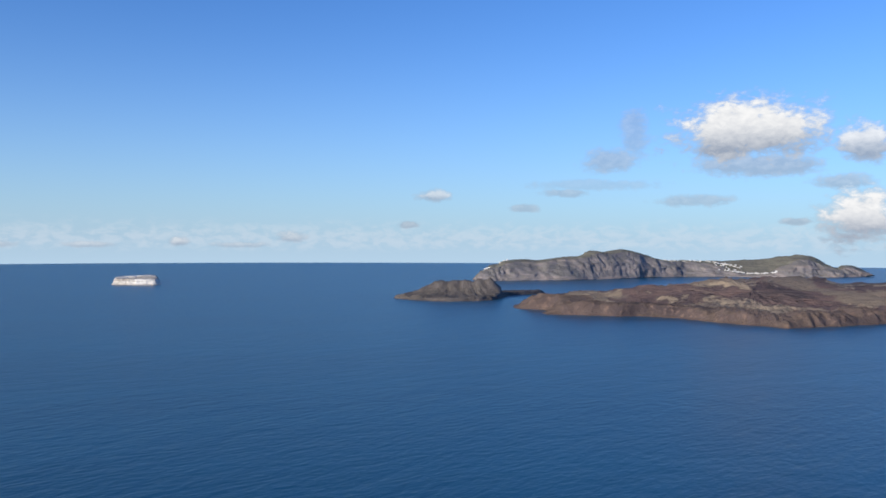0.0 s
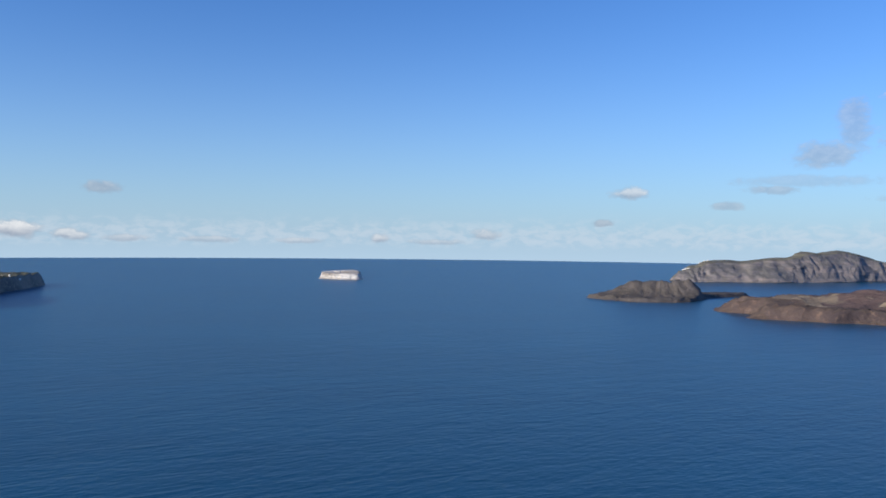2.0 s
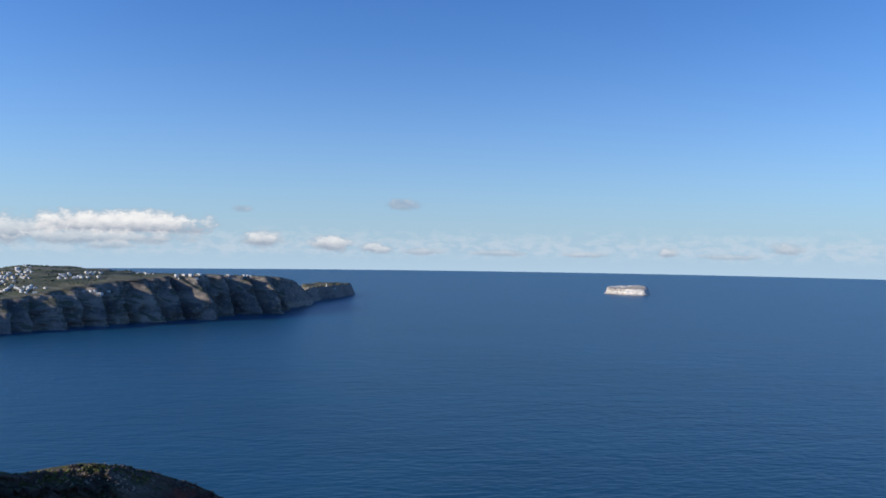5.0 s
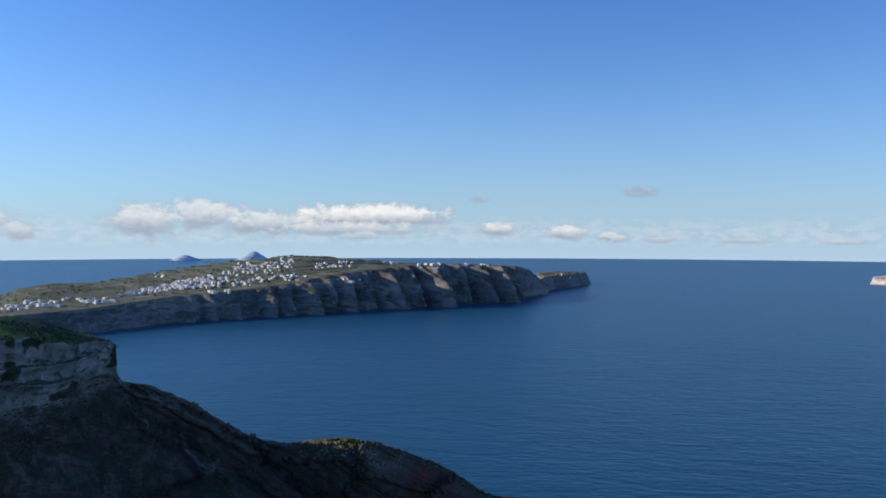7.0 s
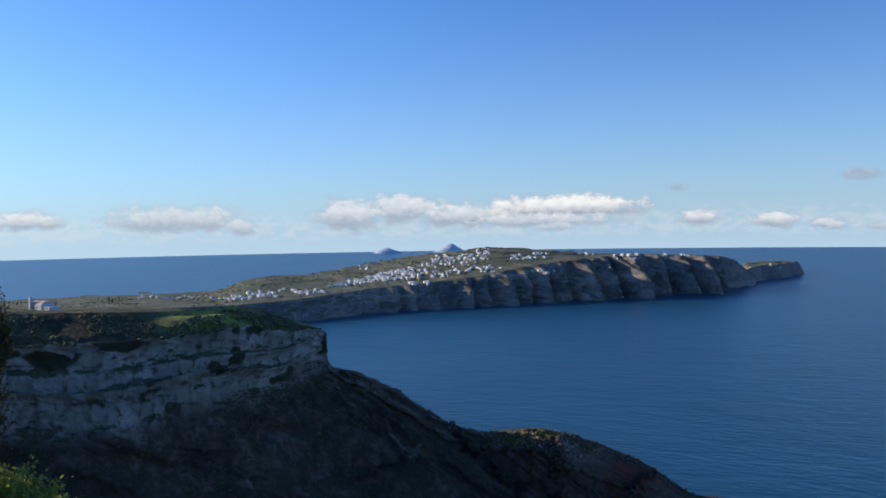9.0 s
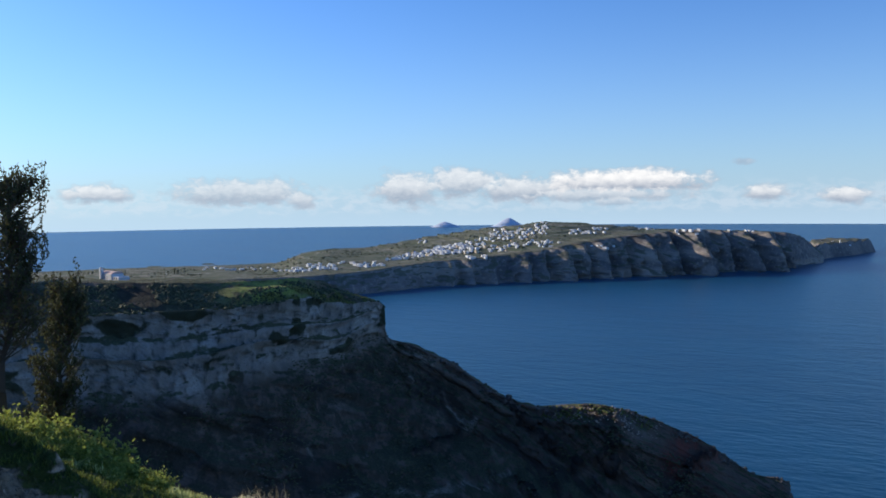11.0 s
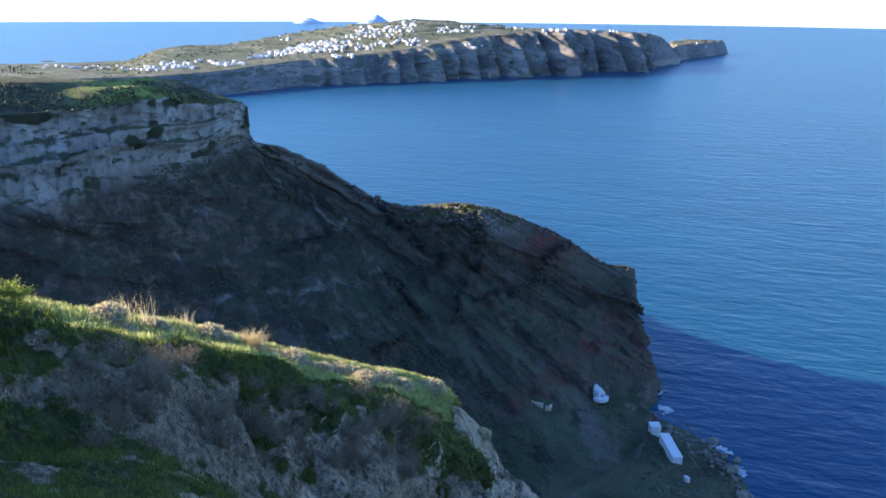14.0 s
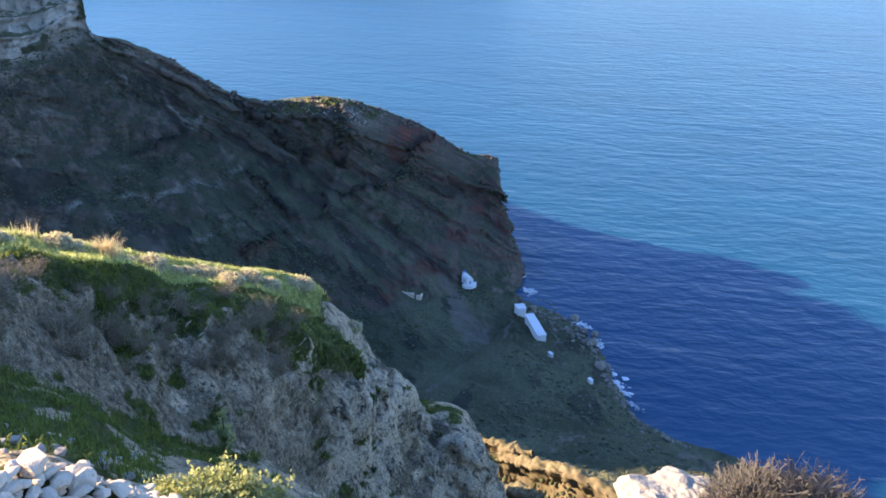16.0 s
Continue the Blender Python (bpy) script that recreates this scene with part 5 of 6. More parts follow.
# ---------------------------------------------------------------- the beach
def make_chapel():
    base = new("chapel")
    bm = bmesh.new()
    block(bm, -3.4, 3.4, -2.2, 2.2, -1, 3.0, 0.12)
    part("nave", bm, WHITEWASH, base)
    bm = bmesh.new()
    vault(bm, -3.3, 3.3, -2.1, 2.1, 2.98, 1.5)
    part("vault", bm, WHITEWASH, base)
    bm = bmesh.new()
    block(bm, -4.9, -3.42, -1.0, 1.0, -1, 5.2, 0.1)
    part("bell_tower", bm, WHITEWASH, base)
    bm = bmesh.new()
    dome(bm, -4.16, 0, 5.22, 0.7)
    part("bell_dome", bm, BLUE, base, "blue bell dome")
    bm = bmesh.new()
    ring = [(4.2 * math.cos(a), 4.6 * math.sin(a)) for a in [math.pi * i / 14 - math.pi / 2 for i in range(15)]]
    low = [bm.verts.new((2 + x, y, -1.5)) for x, y in ring]
    top = [bm.verts.new((2 + x, y, 0.5)) for x, y in ring]
    for i in range(14):
        bm.faces.new((low[i], low[i + 1], top[i + 1], top[i]))
    bm.faces.new((low[-1], low[0], top[0], top[-1]))
    bm.faces.new(top)
    part("terrace", bm, WHITEWASH, base)
    bm = bmesh.new()
    block(bm, 3.38, 3.46, -0.55, 0.55, 0.5, 2.4, 0.02)
    part("door", bm, BLUE, base, "blue wooden door")
    for y in (-2.22, 2.16):
        bm = bmesh.new()
        block(bm, -0.4, 0.4, y, y + 0.06, 1.2, 2.2, 0.01)
        part("window", bm, SHADOWED, base)
    return tagged(base, "small white chapel with a blue belfry dome above the beach", "chapel")


def make_boathouse(length, width, h, doors):
    base = new("boathouse")
    bm = bmesh.new()
    block(bm, -length / 2, length / 2, -width / 2, width / 2, -2, h, 0.1)
    part("wall", bm, WHITEWASH, base)
    bm = bmesh.new()
    block(bm, -length / 2 - 0.15, length / 2 + 0.15, -width / 2 - 0.15, width / 2 + 0.15, h + 0.004, h + 0.25, 0.05)
    part("roof", bm, WHITEWASH, base, "flat whitewashed roof slab")
    for i in range(doors):
        x = -length / 2 + (i + 0.5) * length / doors
        bm = bmesh.new()
        block(bm, x - 0.7, x + 0.7, -width / 2 - 0.08, -width / 2 + 0.02, 0, 2.2, 0.03)
        part("door", bm, BLUE if i % 2 else WOOD, base)
    return base


chapel = make_chapel()
p = drop(46.3, 260, headland, beach_slope)
chapel.matrix_world = Matrix.Translation(p + Vector((0, 0, 1.2))) @ Matrix.Rotation(radians(-15), 4, "Z") @ Matrix.Scale(0.6, 4)
b1 = tagged(make_boathouse(17, 3.5, 3.0, 5), "long whitewashed boathouse with a flat roof at the shore", "boathouse", "boathouses on the beach")
b2 = tagged(make_boathouse(4, 3.8, 3.0, 1), "short whitewashed boathouse beside the long one", "boathouse", "boathouses on the beach")
b3 = tagged(make_boathouse(3.6, 2.0, 2.3, 1), "low white shed among the shore rocks", "shed", "sheds on the beach")
b4 = copy_thing(b3, Matrix.Identity(4))
for ob, az, d, turn in ((b1, 40.7, 236, 150), (b2, 42.0, 248, 150), (b3, 39.3, 219, 175), (b4, 35.9, 206, 165)):
    p = drop(az, d, headland, beach_slope)
    ob.matrix_world = Matrix.Translation(p + Vector((0, 0, 0.3))) @ Matrix.Rotation(radians(turn), 4, "Z") @ Matrix.Scale(0.45 if ob in (b3, b4) else 0.84, 4)


def make_rock(name, seed, material, size=(1, 1, 0.7), sub=2, rough=0.35, facets=8):
    """A broken stone with its flat faces and blunt edges."""
    bm = bmesh.new()
    bmesh.ops.create_icosphere(bm, subdivisions=sub, radius=0.5)
    rr = random.Random(seed)
    cuts = [(Vector((rr.gauss(0, 1), rr.gauss(0, 1), rr.gauss(0, 0.8))).normalized(), rr.uniform(0.26, 0.42) - 0.005 * (facets - 8)) for _ in range(facets)]
    for v in bm.verts:
        for nrm, lim in cuts:
            over = v.co.dot(nrm) - lim
            if over > 0:
                v.co -= nrm * over * 0.92
        v.co *= 1 + rough * (0.35 * noise.noise(v.co * 3 + Vector((seed * 3.1, 0, 0))) + 0.10 * noise.noise(v.co * 9) + 0.05 * noise.noise(v.co * 21))
        v.co = Vector((v.co.x * size[0], v.co.y * size[1], v.co.z * size[2]))
    me = bpy.data.meshes.new(name)
    bm.to_mesh(me)
    bm.free()
    me.materials.append(material)
    return me


SHORE_MESHES = [make_rock("shore_rock", 20 + i, SHORE_STONE, (1, RNG.uniform(0.7, 1), RNG.uniform(0.5, 0.8))) for i in range(5)]
SHORE_LINE = line((42.4, 272, 0), (41.6, 263, 0), (39.3, 257, 0), (37, 247, 0), (35.6, 236, 0), (33.8, 215, 0), (31.5, 201, 0), (28.5, 196, 0), (25, 195, 0))
for i in range(260):
    u = RNG.triangular(0, 7.8, 3.2)
    at = spline(SHORE_LINE, np.array([u]))[0]
    out = Vector((at[0], at[1], 0)).normalized()
    at = Vector(at) + out * RNG.gauss(-6.0, 5.0 if 1.5 < u < 5 else 2.5)
    z = max(height_on(at.x, at.y, headland, beach_slope)[0], -0.4)
    s = RNG.uniform(0.5, 1.9) * (2.4 if RNG.random() < 0.12 else 1)
    rock = new("shore_rock", RNG.choice(SHORE_MESHES))
    rock.matrix_world = Matrix.Translation((at.x, at.y, z + 0.15 * s)) @ Matrix.Rotation(RNG.uniform(0, 6.3), 4, "Z") @ Matrix.Scale(s, 4)
    tagged(rock, "brown sea-worn boulder at the water's edge", "rock", "boulders along the shore")


def make_foam(az, d, length, width, seed):
    """A torn patch of surf on the water."""
    rr = random.Random(seed)
    verts, faces = [], []
    c = compass(az, d, 0.06)
    for k in range(110):
        x, y = rr.gauss(0, length / 2.8), rr.gauss(0, width / 2.8)
        n = 9
        r = rr.uniform(0.2, 1.0) ** 2 * width * 0.22
        i0 = len(verts)
        ring = [(c.x + x + r * rr.uniform(0.5, 1.4) * math.cos(a) * 1.4, c.y + y + r * rr.uniform(0.5, 1.4) * math.sin(a), 0.03 + 0.004 * k) for a in [2 * math.pi * i / n for i in range(n)]]
        verts += ring + [(c.x + x, c.y + y, 0.2 + 0.004 * k)]
        faces += [(i0 + i, i0 + (i + 1) % n, i0 + n) for i in range(n)]
    return tagged(pydata("foam", verts, faces, FOAM), "torn white surf on the water by the rocks", "foam", "patches of surf", "stuff")


for i, (a, d, l, w) in enumerate(((34.8, 222, 7, 4), (34.0, 216, 5, 3.2), (35.6, 239, 3.5, 2.2), (32.2, 207, 5, 1.4), (41.3, 272, 3, 3.0), (36.9, 250, 5, 2.0), (33.4, 213, 4, 2.5), (42.1, 284, 2.5, 2.5))):
    make_foam(a, d, l, w, i)


# ---------------------------------------------------------------- plants and stones by the path
def blades(spots, height, width, bend, per, rng, lean=0.5):
    """Bent three-cornered blades in clumps at the spots; verts and faces."""
    verts, faces = [], []
    for p in spots:
        for _ in range(per):
            a = rng.uniform(0, 2 * math.pi)
            h = height * rng.uniform(0.5, 1.25)
            out = Vector((math.cos(a), math.sin(a), 0))
            side = Vector((-out.y, out.x, 0)) * width * 0.5
            b = Vector(p) + out * rng.uniform(0, lean * height * 0.4)
            mid = b + Vector((0, 0, h * 0.6)) + out * h * bend * 0.35
            tip = b + Vector((0, 0, h * (1 - 0.25 * bend))) + out * h * bend * rng.uniform(0.6, 1.2)
            i = len(verts)
            verts += [b - side, b + side, mid - side * 0.7, mid + side * 0.7, tip]
            faces += [(i, i + 1, i + 3, i + 2), (i + 2, i + 3, i + 4)]
    return verts, faces


def twig(verts, faces, a, b, r0, r1):
    """A thin three-sided stick from a to b."""
    d = (b - a).normalized()
    s = d.orthogonal().normalized()
    t = d.cross(s)
    i = len(verts)
    for p, r in ((a, r0), (b, r1)):
        for k in range(3):
            q = 2 * math.pi * k / 3
            verts.append(p + s * r * math.cos(q) + t * r * math.sin(q))
    for k in range(3):
        faces.append((i + k, i + (k + 1) % 3, i + 3 + (k + 1) % 3, i + 3 + k))


def leaf(verts, faces, p, n, size, rng):
    s = n.orthogonal().normalized()
    s.rotate(Matrix.Rotation(rng.uniform(0, 6.3), 3, n))
    t = n.cross(s)
    i = len(verts)
    verts.extend([p, p + s * size * 0.5 + t * size * 0.28, p + s * size, p + s * size * 0.5 - t * size * 0.28])
    faces.append((i, i + 1, i + 2, i + 3))


def make_cushion(r, h, seed):
    """A dense domed thorn cushion."""
    rng = random.Random(seed)
    base = new("cushion_shrub")
    bm = bmesh.new()
    bmesh.ops.create_icosphere(bm, subdivisions=3, radius=1.0)
    for v in bm.verts:
        v.co *= 1 + 0.25 * noise.noise(v.co * 2.2 + Vector((seed, 0, 0)))
        v.co = Vector((v.co.x * r * 0.86, v.co.y * r * 0.86, v.co.z * h * 0.86 if v.co.z > 0 else v.co.z * 0.08))
    part("mound", bm, GREY_TWIG, base)
    verts, faces = [], []
    for _ in range(1100):
        n = Vector((rng.gauss(0, 1), rng.gauss(0, 1), abs(rng.gauss(0, 0.8)))).normalized()
        k = 1 + 0.25 * noise.noise(n * 2.2 + Vector((seed, 0, 0)))
        p = Vector((n.x * r * k, n.y * r * k, n.z * h * k)) * rng.uniform(0.8, 0.98)
        leaf(verts, faces, p, (n + Vector((rng.gauss(0, 0.9), rng.gauss(0, 0.9), rng.gauss(0, 0.9)))).normalized(), r * 0.16, rng)
    pydata("thorn_cover", verts, faces, CUSHION, base)
    return tagged(base, "rounded pinkish-grey thorn cushion on the grassy crest", "shrub", "thorn cushions on the crest")


def make_shrub(name, r, h, seed, twig_mat, leaf_mat, leaves, stems=26, leaf_size=0.05, side=4):
    """A loose shrub: forking stems from one foot and small leaves towards their ends."""
    rng = random.Random(seed)
    base = new(name)
    verts, faces, lv, lf = [], [], [], []
    for _ in range(stems):
        a, q = rng.uniform(0, 6.283), rng.uniform(0.1, 1.0)
        end = Vector((math.cos(a) * r * q, math.sin(a) * r * q, h * rng.uniform(0.55, 1.0) * (1 - 0.35 * q * q)))
        p0 = Vector((math.cos(a), math.sin(a), 0)) * r * 0.08 * q
        prev = p0
        for k in range(1, 4):
            t = k / 3
            nxt = p0.lerp(end, t) + Vector((rng.gauss(0, 0.05), rng.gauss(0, 0.05), rng.gauss(0, 0.04) + 0.10 * math.sin(math.pi * t))) * r
            twig(verts, faces, prev, nxt, 0.012 * h * (1.3 - t), 0.012 * h * (1.0 - 0.8 * t))
            for _ in range(side):
                tip = nxt + Vector((rng.gauss(0, 1), rng.gauss(0, 1), rng.gauss(0.5, 0.8))) * 0.12 * r
                twig(verts, faces, prev.lerp(nxt, rng.random()), tip, 0.004 * h, 0.0015 * h)
                for _ in range(leaves):
                    w = prev.lerp(tip, rng.uniform(0.3, 1.05)) + Vector((rng.gauss(0, 1), rng.gauss(0, 1), rng.gauss(0, 1))) * 0.05 * r
                    leaf(lv, lf, w, Vector((rng.gauss(0, 1), rng.gauss(0, 1), rng.gauss(0.6, 1))).normalized(), leaf_size * rng.uniform(0.6, 1.3), rng)
            prev = nxt
    pydata("twig_frame", verts, faces, twig_mat, base)
    if lf:
        pydata("foliage", lv, lf, leaf_mat, base)
    return base


def stand(ob, az, d, turn=None, scale=1.0, sink=0.03):
    p = drop(az, d, ground)
    ob.matrix_world = Matrix.Translation(p - Vector((0, 0, sink))) @ Matrix.Rotation(RNG.uniform(0, 6.3) if turn is None else turn, 4, "Z") @ Matrix.Scale(scale, 4)
    return ob


def lawn(name, count, spots, size, width, material, seed):
    """Many single bent blades on the spots, as one mesh."""
    r = np.random.RandomState(seed)
    p = spots[r.randint(len(spots), size=count)] + np.column_stack([r.normal(0, 0.045, count), r.normal(0, 0.045, count), np.full(count, -0.012)])
    a = r.uniform(0, 2 * np.pi, count)
    h = size * r.uniform(0.5, 1.5, count) * (0.6 + 0.8 * np.clip(fbm(p, 1.1, 2) + 0.5, 0, 1))
    bend = r.uniform(0.2, 1.0, count)
    out = np.column_stack([np.cos(a), np.sin(a), np.zeros(count)])
    side = np.column_stack([-np.sin(a), np.cos(a), np.zeros(count)]) * width / 2
    up = np.array([0, 0, 1.0])
    mid = p + up * (h * 0.6)[:, None] + out * (h * bend * 0.3)[:, None]
    tip = p + up * (h * (1 - 0.3 * bend))[:, None] + out * (h * bend * 0.9)[:, None]
    co = np.stack([p - side, p + side, mid + side * 0.7, mid - side * 0.7, tip], 1).reshape(-1, 3)
    k = np.arange(count) * 5
    loops = np.column_stack([k, k + 1, k + 2, k + 3, k + 3, k + 2, k + 4]).reshape(-1)
    starts = np.column_stack([np.arange(count) * 7, np.arange(count) * 7 + 4]).reshape(-1)
    me = bpy.data.meshes.new(name)
    me.vertices.add(len(co))
    me.vertices.foreach_set("co", co.reshape(-1).astype(np.float32))
    me.loops.add(len(loops))
    me.loops.foreach_set("vertex_index", loops.astype(np.int32))
    me.polygons.add(len(starts))
    me.polygons.foreach_set("loop_start", starts.astype(np.int32))
    me.update(calc_edges=True)
    me.materials.append(material)
    return new(name, me)


def scatter_grass():
    """Short turf over the green parts of the slope, as one mass."""
    g = ground_grid
    near = np.hypot(g[..., 0], g[..., 1])
    seen = (near > 4.35) & (near < 34) & (ground_band > 0.7) & (ground_band < 4.2) & (ground_u > 0.6) & (ground_u < 13)
    cell = np.linalg.norm(np.cross(np.gradient(g, axis=0), np.gradient(g, axis=1)), axis=2)
    r = np.random.RandomState(2)
    even = r.uniform(0, 1, cell.shape) < np.clip(cell / 0.02, 0.05, 1)
    green = g[seen & even & (ground_turf > 0.45)]
    thin = g[seen & even & (ground_turf > 0.12)]
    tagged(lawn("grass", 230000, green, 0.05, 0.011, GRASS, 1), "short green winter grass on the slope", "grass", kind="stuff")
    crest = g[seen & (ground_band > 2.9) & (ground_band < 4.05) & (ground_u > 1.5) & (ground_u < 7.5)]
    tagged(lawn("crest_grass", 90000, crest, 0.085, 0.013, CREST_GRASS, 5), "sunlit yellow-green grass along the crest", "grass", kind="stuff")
    tagged(lawn("dry_grass", 12000, thin[thin[:, 2] < 133], 0.07, 0.005, STRAW, 3), "thin dry stalks among the green grass", "grass", kind="stuff")


scatter_grass()

# golden tufts and thorn cushions along the crest
for az, d, spread, count, per, high, bend, wide, text in ((72.3, 14.5, 0.10, 90, 8, 0.36, 0.55, 0.009, "dense rounded tuft of straw-coloured dry grass on the crest"),
                                                          (80.1, 13.0, 0.13, 16, 5, 0.50, 0.35, 0.006, "thin wispy stalks of dry grass on the crest"), (81.2, 12.8, 0.12, 14, 5, 0.42, 0.4, 0.006, "thin wispy stalks of dry grass on the crest"),
                                                          (76.9, 13.7, 0.11, 13, 5, 0.40, 0.35, 0.006, "thin wispy stalks of dry grass on the crest"), (69.8, 14.8, 0.08, 6, 4, 0.34, 0.3, 0.005, "thin wispy stalks of dry grass on the crest")):
    rng = random.Random(int(az * 10))
    v, f = blades([(rng.gauss(0, spread), rng.gauss(0, spread), 0) for _ in range(count)], high, wide, bend, per, rng, 0.3)
    tagged(stand(pydata("grass_tuft", v, f, STRAW), az, d), text, "grass tuft", "dry tufts on the crest")
CUSHIONS = [make_cushion(0.34, 0.26, 3), make_cushion(0.3, 0.2, 7)]
spots = ((81.7, 12.6, 0.8), (79.0, 13.1, 0.6), (75.3, 13.8, 0.75), (74.4, 14.0, 0.65), (69.6, 14.8, 0.85), (66.3, 15.7, 0.85), (65.2, 16.0, 0.6), (64.3, 15.2, 0.85), (62.9, 16.8, 0.8), (61.6, 17.0, 0.85), (59.1, 18.3, 0.85), (59.9, 18.0, 0.6), (55.3, 19.4, 0.7), (68.0, 15.2, 0.5), (67.2, 15.4, 0.5), (71.0, 14.6, 0.5))
for i, (az, d, s) in enumerate(spots):
    c = CUSHIONS[i % 2]
    stand(c if i < 2 else (c := copy_thing(c, Matrix.Identity(4))), az, d, scale=s * 1.2, sink=-0.02)

for i in range(16):
    a = RNG.uniform(58.5, 82)
    c = copy_thing(CUSHIONS[i % 2], Matrix.Identity(4))
    stand(c, a, float(np.interp(a, (58, 64, 70, 76, 84), (18.2, 16.3, 14.7, 13.4, 11.6))) + RNG.uniform(-0.9, 0.6), scale=RNG.uniform(0.3, 0.75), sink=0.05)

# grey dead shrubs on the face of the spur and in the gully
DEAD = [tagged(make_shrub("dead_shrub", 0.42, 0.42, 30 + i, GREY_TWIG, GREY_TWIG, 1, 34, 0.03), "grey leafless dead shrub on the tuff face", "shrub", "dead shrubs on the slope") for i in range(2)]
for i in range(80):
    c = DEAD[i % 2] if i < 2 else copy_thing(DEAD[i % 2], Matrix.Identity(4))
    a = RNG.uniform(58, 84)
    stand(c, a, np.interp(a, (58, 65, 74, 84), (13.5, 12, 10.0, 8.2)) + RNG.triangular(-0.8, 2.2, 0.4), scale=RNG.uniform(0.4, 1.0))
# low green bushes
FRESH_LEAF = leafy("fresh_green_leaves", (0.15, 0.20, 0.035), (0.44, 0.46, 0.11), 0.45)
for leaf_mat, text, places in ((FRESH_LEAF, "low fresh-green leafy bush on the grassy crest", ((89.5, 11.4, 1.3), (91.5, 11.5, 1.6), (93.8, 11.4, 1.6), (92.6, 11.0, 1.3), (90.4, 11.0, 1.2), (94.8, 10.8, 1.3), (88.3, 11.6, 0.9), (87.2, 12.0, 0.8), (95.5, 11.0, 1.5))),
                               (YELLOW_LEAF, "low pale yellow-green bush beside the rubble", ((66.4, 4.0, 0.7), (68.2, 3.95, 0.55), (65.0, 4.0, 0.8), (63.4, 4.0, 0.7)))):
    kinds = [tagged(make_shrub("bush", 0.4, 0.32, 50 + i, BARK, leaf_mat, 15, 44, 0.038), text, "bush", "green bushes on the slope") for i in range(2)]
    for i, (az, d, size) in enumerate(places):
        stand(kinds[i % 2] if i < 2 else copy_thing(kinds[i % 2], Matrix.Identity(4)), az, d, scale=size)


def make_sprig():
    """A tall single plant with a few whorls of narrow leaves."""
    rng = random.Random(77)
    base = new("spurge_plant")
    verts, faces, lv, lf = [], [], [], []
    for dx, h in ((0, 0.75), (0.12, 0.5), (-0.1, 0.42), (0.2, 0.4)):
        prev = Vector((dx * 0.3, 0, 0))
        for k in range(1, 6):
            nxt = Vector((dx * (0.3 + 0.5 * k / 5), rng.gauss(0, 0.02), h * k / 5))
            twig(verts, faces, prev, nxt, 0.012, 0.008)
            for _ in range(14):
                a = rng.uniform(0, 6.28)
                leaf(lv, lf, nxt, Vector((math.cos(a) * 0.7, math.sin(a) * 0.7, 0.6)).normalized(), 0.1, rng)
            prev = nxt
    pydata("stalk", verts, faces, BARK, base)
    pydata("foliage", lv, lf, YELLOW_LEAF, base)
    return tagged(base, "tall yellow-green spurge plant on the tuff slope", "plant")


stand(make_sprig(), 65.5, 9.6, scale=0.85)


def make_conifer(h, seed, boughs, reach):
    """A wind-bent young tree with feathery dark foliage."""
    rng = random.Random(seed)
    base = new("tamarisk_tree")
    verts, faces, lv, lf = [], [], [], []
    prev = Vector((0, 0, -0.2))
    trunk = [prev]
    for k in range(1, 9):
        nxt = Vector((rng.gauss(0, 0.04) + 0.05 * k, rng.gauss(0, 0.04), h * k / 8))
        twig(verts, faces, prev, nxt, 0.06 * (1.1 - k / 8), 0.06 * (1.0 - k / 8) + 0.006)
        trunk.append(nxt)
        prev = nxt
    for _ in range(boughs):
        t = rng.uniform(0.35 if reach > 0.7 else 0.05, 1.0)
        k = min(int(t * 8), 7)
        p = trunk[k].lerp(trunk[k + 1], t * 8 - k)
        a = rng.uniform(0, 6.28)
        length = reach * (1.1 - 0.55 * t) * rng.uniform(0.4, 0.9)
        q = p + Vector((math.cos(a) * length, math.sin(a) * length, length * rng.uniform(0.5, 1.3)))
        twig(verts, faces, p, q, 0.012, 0.004)
        for _ in range(9):
            r = p.lerp(q, rng.uniform(0.3, 1.0))
            s = r + Vector((rng.gauss(0, 0.07), rng.gauss(0, 0.07), rng.uniform(0.10, 0.36))) * (0.4 + 0.6 * reach)
            twig(verts, faces, r, s, 0.004, 0.0015)
            for _ in range(9):
                w = r.lerp(s, rng.random())
                leaf(lv, lf, w, Vector((rng.gauss(0, 1), rng.gauss(0, 1), rng.gauss(0, 0.4))).normalized(), 0.045, rng)
    pydata("trunk", verts, faces, BARK, base)
    pydata("crown", lv, lf, PINE, base)
    return tagged(base, "young wind-bent tree with feathery dark foliage", "tree", "dark trees on the hillside")


for seed, az, d, top, turn, boughs, reach in ((5, 95.3, 11.9, 140.1, 0.4, 130, 0.8), (9, 93.3, 12.3, 138.8, 2.0, 110, 0.6)):
    stand(make_conifer(top - drop(az, d, ground).z, seed, boughs, reach), az, d, turn)

